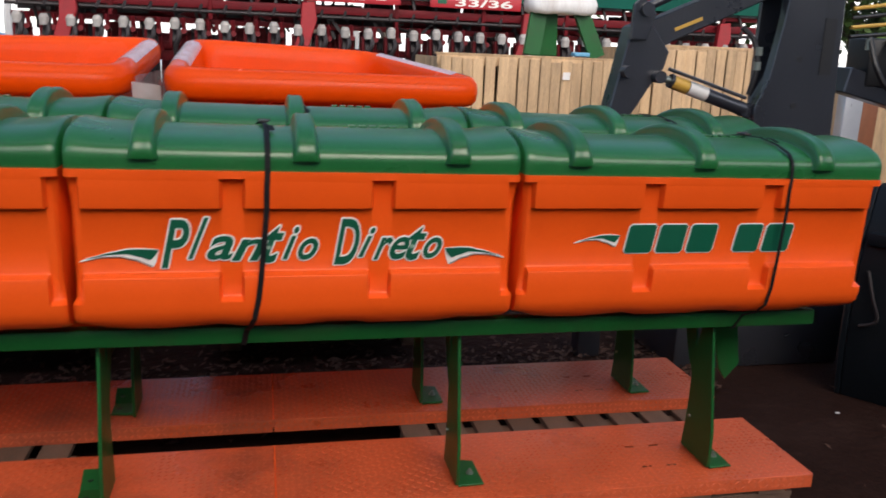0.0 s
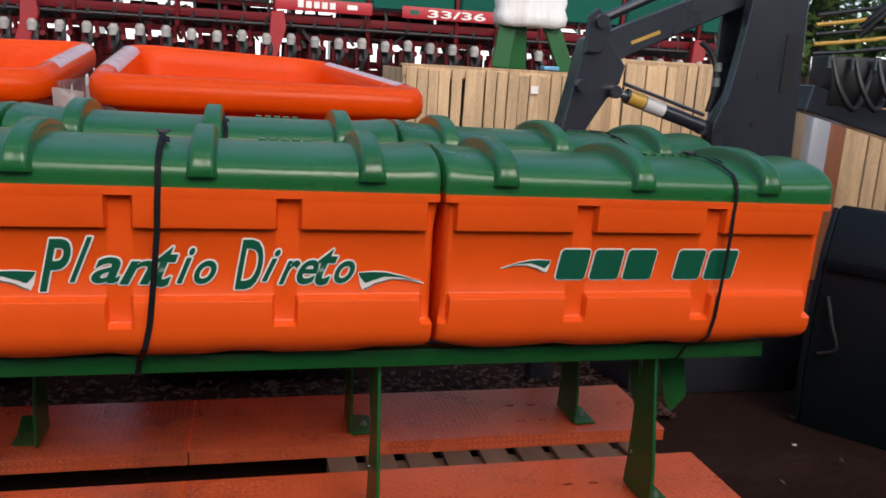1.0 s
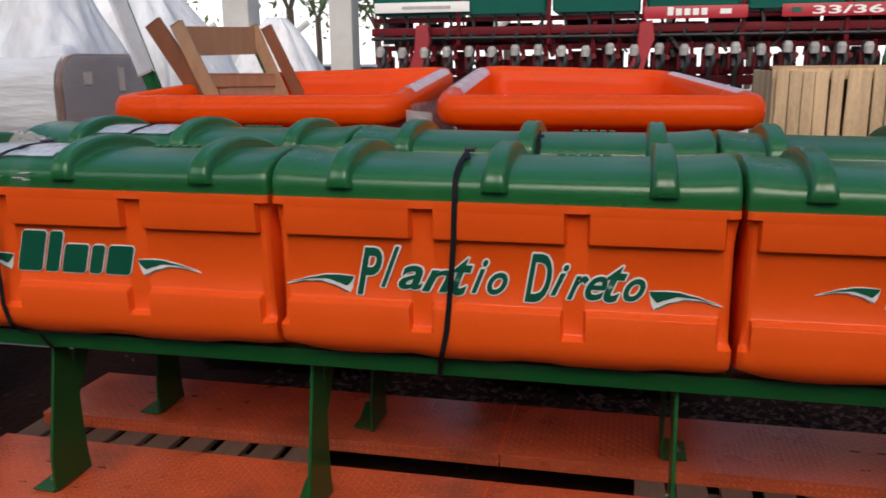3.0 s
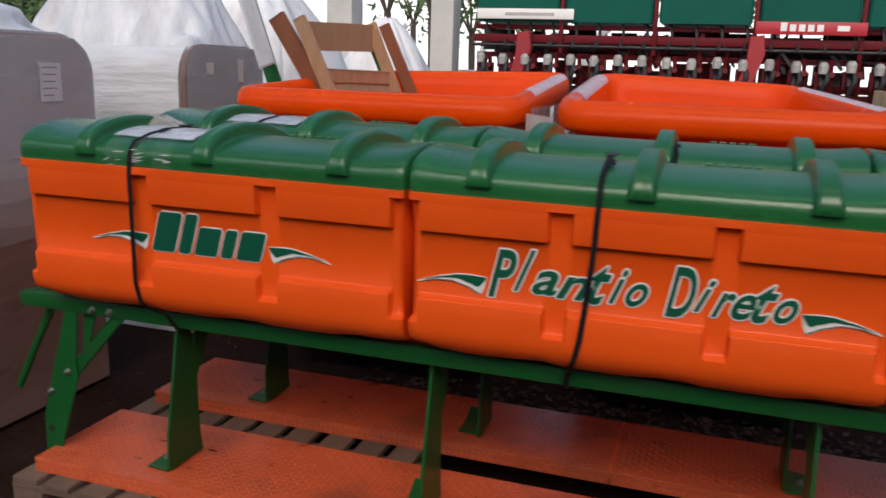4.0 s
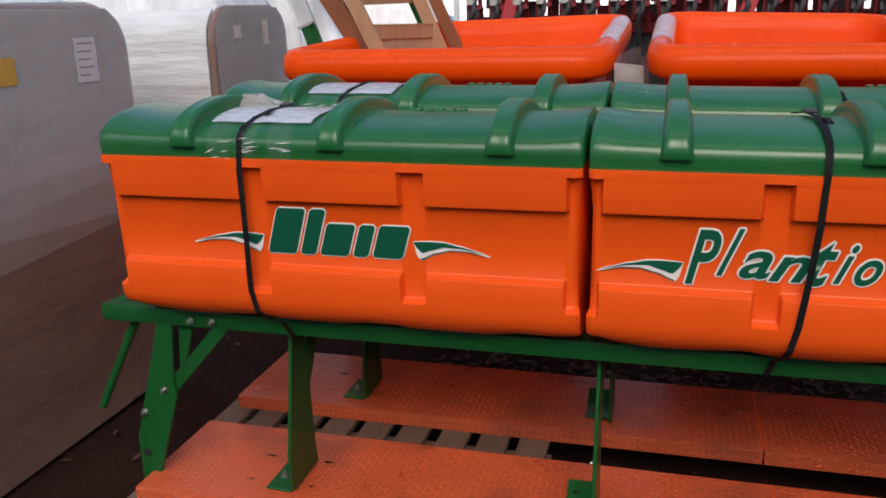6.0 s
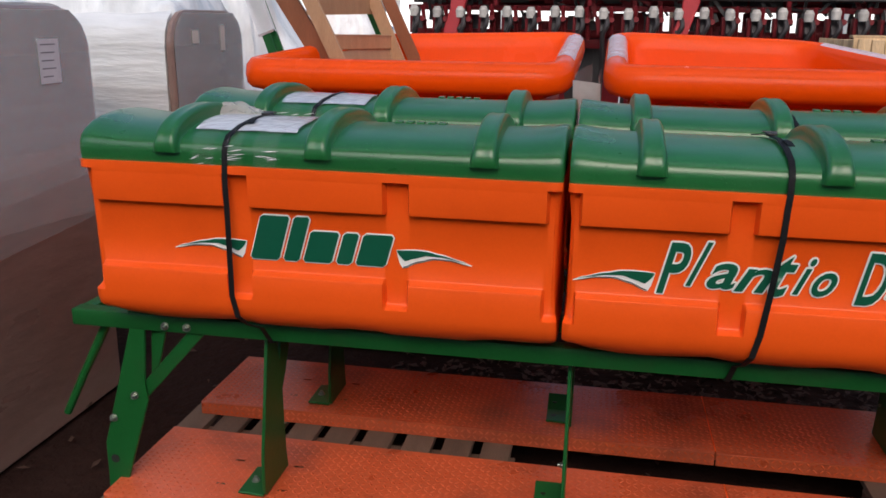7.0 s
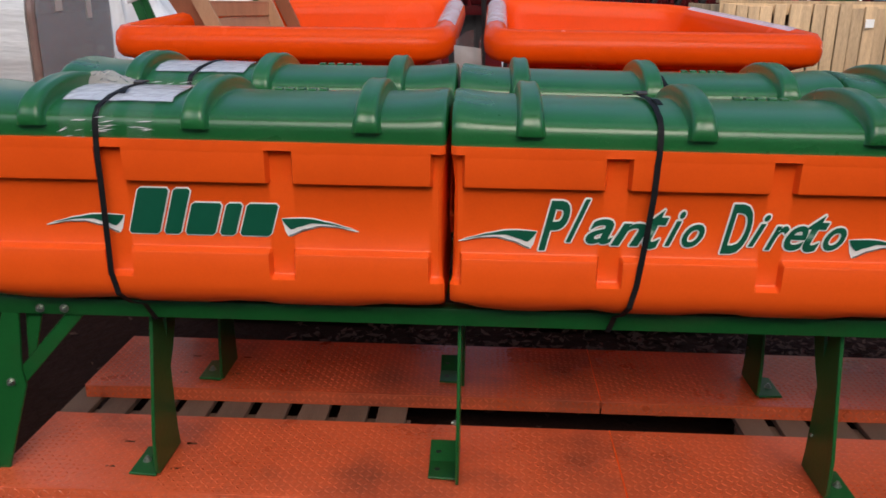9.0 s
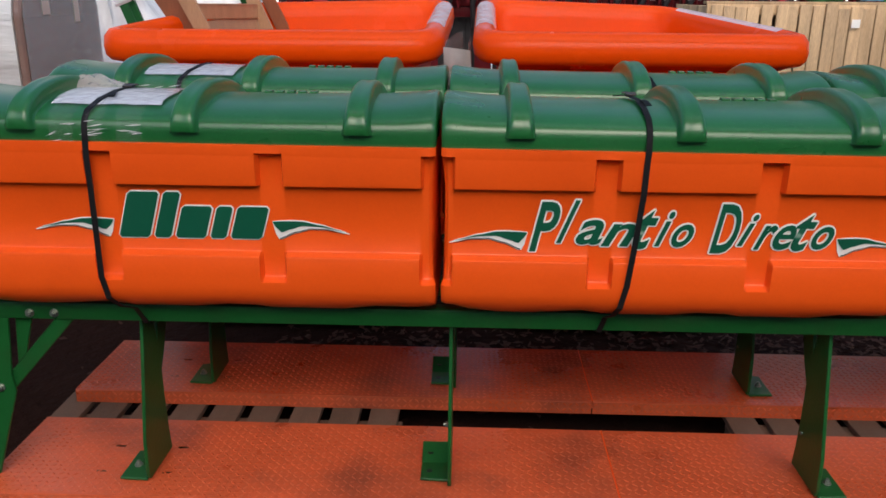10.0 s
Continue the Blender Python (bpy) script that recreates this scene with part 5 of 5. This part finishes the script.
    part("mark", box(bmesh.new(), -1.05, -0.4, y - 0.094, y - 0.0905, 2.21, 2.25), GREYPOT, s3)
    for x in (0.1, 3.2, 6.4):
        bm = bmesh.new()
        rod(bm, (x - 0.12, y + 0.8, 0.45), (x + 0.12, y + 0.8, 0.45), 0.46, sides=28)
        part("wheel", bm, HOSE, root)


grain_drill()


# ---- leaf litter on the dirt ----
verts, faces = [], []
for k in range(3600):
    if k < 2900:
        x, y = 3.6 - 3.4 * random.random() ** 1.3, 1.12 + abs(random.gauss(0, 0.35))
    else:
        x, y = random.uniform(-1.0, 6.0), random.uniform(-1.0, 3.5)
        if random.random() < 0.7 and x > 3.2:
            continue
    s, a = random.uniform(0.008, 0.032), random.uniform(0, 6.28)
    base = len(verts)
    for u, v in ((-1, 0), (0, -0.4), (1, 0), (0, 0.4)):
        dx, dy = s * (u * math.cos(a) - v * math.sin(a)), s * (u * math.sin(a) + v * math.cos(a))
        verts.append((x + dx, y + dy, 0.004 + random.uniform(0, 0.018)))
    faces.append((base, base + 1, base + 2, base + 3))
me = bpy.data.meshes.new("leaf_litter")
me.from_pydata(verts, [], faces)
me.materials.append(LEAF)
tagged(new("leaf_litter", me), "dry brown leaves and chips scattered on the dirt", "leaf litter", kind="stuff")

for x, y in ((4.0, 0.8), (3.9, 0.1), (4.35, -0.3)):
    bm = bmesh.new()
    bmesh.ops.create_icosphere(bm, subdivisions=1, radius=0.009, matrix=Matrix.Translation((x, y, 0.006)) @ Matrix.Diagonal((1.4, 1.0, 0.5, 1)))
    solid("paper_scrap", bm, PAPER, "small pale scrap lying on the dirt", "scrap", group="scraps")


# ---- outside: trees, fence posts, wall, car ----
def tree(x, y, h, crown, seed):
    rng = random.Random(seed)
    root = thing("tree", "leafy green tree with a slim trunk outside the shed", "tree", "trees outside", m=pose(x, y, 0))
    bm = bmesh.new()
    fork = h * 0.42
    tube(bm, [(0, 0, -0.1), (0.05, 0, fork * 0.5), (0.0, 0.05, fork)], 0.13)
    tips = []
    for k in range(7):
        a = k * 0.9 + rng.uniform(-0.3, 0.3)
        r = crown * rng.uniform(0.45, 0.8)
        tip = (r * math.cos(a), r * math.sin(a), fork + (h - fork) * rng.uniform(0.25, 0.85))
        tips.append(tip)
        tube(bm, [(0, 0.05, fork - 0.1), (tip[0] * 0.4, tip[1] * 0.4, fork + (tip[2] - fork) * 0.6), tip], 0.05, 6)
    part("trunk", bm, BARK, root)
    vs, fs = [], []
    for k in range(2400):
        t = rng.choice(tips)
        d = Vector((rng.gauss(0, 1), rng.gauss(0, 1), rng.gauss(0, 0.7))) * crown * 0.3
        c = Vector(t) + d
        s = rng.uniform(0.07, 0.17)
        u = Vector((rng.gauss(0, 1), rng.gauss(0, 1), rng.gauss(0, 1))).normalized()
        w = u.orthogonal().normalized()
        b = len(vs)
        vs += [c - u * s, c - w * s * 0.45, c + u * s, c + w * s * 0.45]
        fs.append((b, b + 1, b + 2, b + 3))
    me = bpy.data.meshes.new("crown")
    me.from_pydata(vs, [], fs)
    me.materials.append(FOLIAGE)
    ob = new("crown", me)
    ob.parent = root


for i, (x, y, h, c) in enumerate(((-5.6, 19, 6.5, 2.6), (-8.5, 23, 7.5, 3.0), (-2.0, 25, 7.0, 3.0), (3.0, 24, 6.5, 3.0), (8.0, 22, 7.0, 3.2), (13.5, 18, 7.0, 3.2), (-13, 20, 7.0, 3.0), (19, 16, 7.5, 3.4), (-3.4, 21, 5.5, 2.2), (-19.5, 20, 4.4, 2.0), (-22.5, 21, 4.6, 2.2), (-7.2, 28, 6.5, 3.0), (0.5, 30, 7.5, 3.5), (6.0, 30, 7.5, 3.5), (11, 28, 7.5, 3.5), (-11, 32, 8, 3.5), (16, 26, 8, 3.5), (13.0, 13.5, 6.0, 2.6), (9.4, 13.4, 5.6, 2.3), (11.4, 12.2, 5.2, 2.1), (8.0, 15.5, 5.8, 2.4), (12.8, 12.2, 3.9, 1.5), (10.9, 14.5, 4.2, 1.6))):
    tree(x, y, h, c, 10 + i)

for k in range(9):
    x = -12.0 + k * 2.2
    bm = bmesh.new()
    tube(bm, [(x, 15.5, -0.05), (x, 15.5, 1.0), (x, 15.5, 1.9), (x + 0.12, 15.5, 2.15), (x + 0.45, 15.5, 2.4)], 0.07)
    solid("fence_post", bm, CONCRETE, "white concrete fence post with a bent top", "fence post", group="fence posts")
bm = bmesh.new()
box(bm, -30, 30, 17.0, 17.2, -0.05, 0.9)
solid("low_wall", bm, CONCRETE, "low pale wall along the yard", "wall", "structure")
bm = bmesh.new()
box(bm, -9, -4.2, 16.4, 16.6, -0.05, 1.1, 0.02)
solid("yard_fence", bm, BLUE, "faded blue yard fence outside the shed", "fence")


# Backdrop that glows by itself, added to brighten gaps behind the drill.
BACKDROP_GLOW = bpy.data.materials.new("glowing_backdrop")
BACKDROP_GLOW.use_nodes = True
hz = BACKDROP_GLOW.node_tree.nodes["Principled BSDF"]
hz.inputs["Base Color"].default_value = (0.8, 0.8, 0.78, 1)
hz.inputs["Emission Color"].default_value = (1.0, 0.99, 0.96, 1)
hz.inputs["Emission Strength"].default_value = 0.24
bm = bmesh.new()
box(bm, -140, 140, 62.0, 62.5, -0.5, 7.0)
solid("backdrop", bm, BACKDROP_GLOW, "glowing backdrop added to brighten the gaps behind the drill", "backdrop", "structure")


def car(x, y):
    root = thing("parked_car", "silver parked car beyond the fence", "car", m=pose(x, y, 0))
    part("body", prism(bmesh.new(), [(-2.0, 0.3), (2.0, 0.3), (2.05, 0.75), (1.2, 0.9), (-1.9, 0.92), (-2.05, 0.7)], "y", -0.8, 0.8, 0.06), CAR, root)
    part("cabin", prism(bmesh.new(), [(-1.7, 0.9), (1.15, 0.9), (0.5, 1.42), (-1.2, 1.45)], "y", -0.7, 0.7, 0.05), GLASS, root)
    part("roof", prism(bmesh.new(), [(-1.2, 1.44), (0.5, 1.41), (0.3, 1.48), (-1.0, 1.5)], "y", -0.66, 0.66, 0.02), CAR, root)
    for wx in (-1.25, 1.3):
        for wy in (-0.78, 0.78):
            part("wheel", rod(bmesh.new(), (wx, wy - 0.1, 0.31), (wx, wy + 0.1, 0.31), 0.31, sides=20), HOSE, root)


car(-5.3, 20.5)
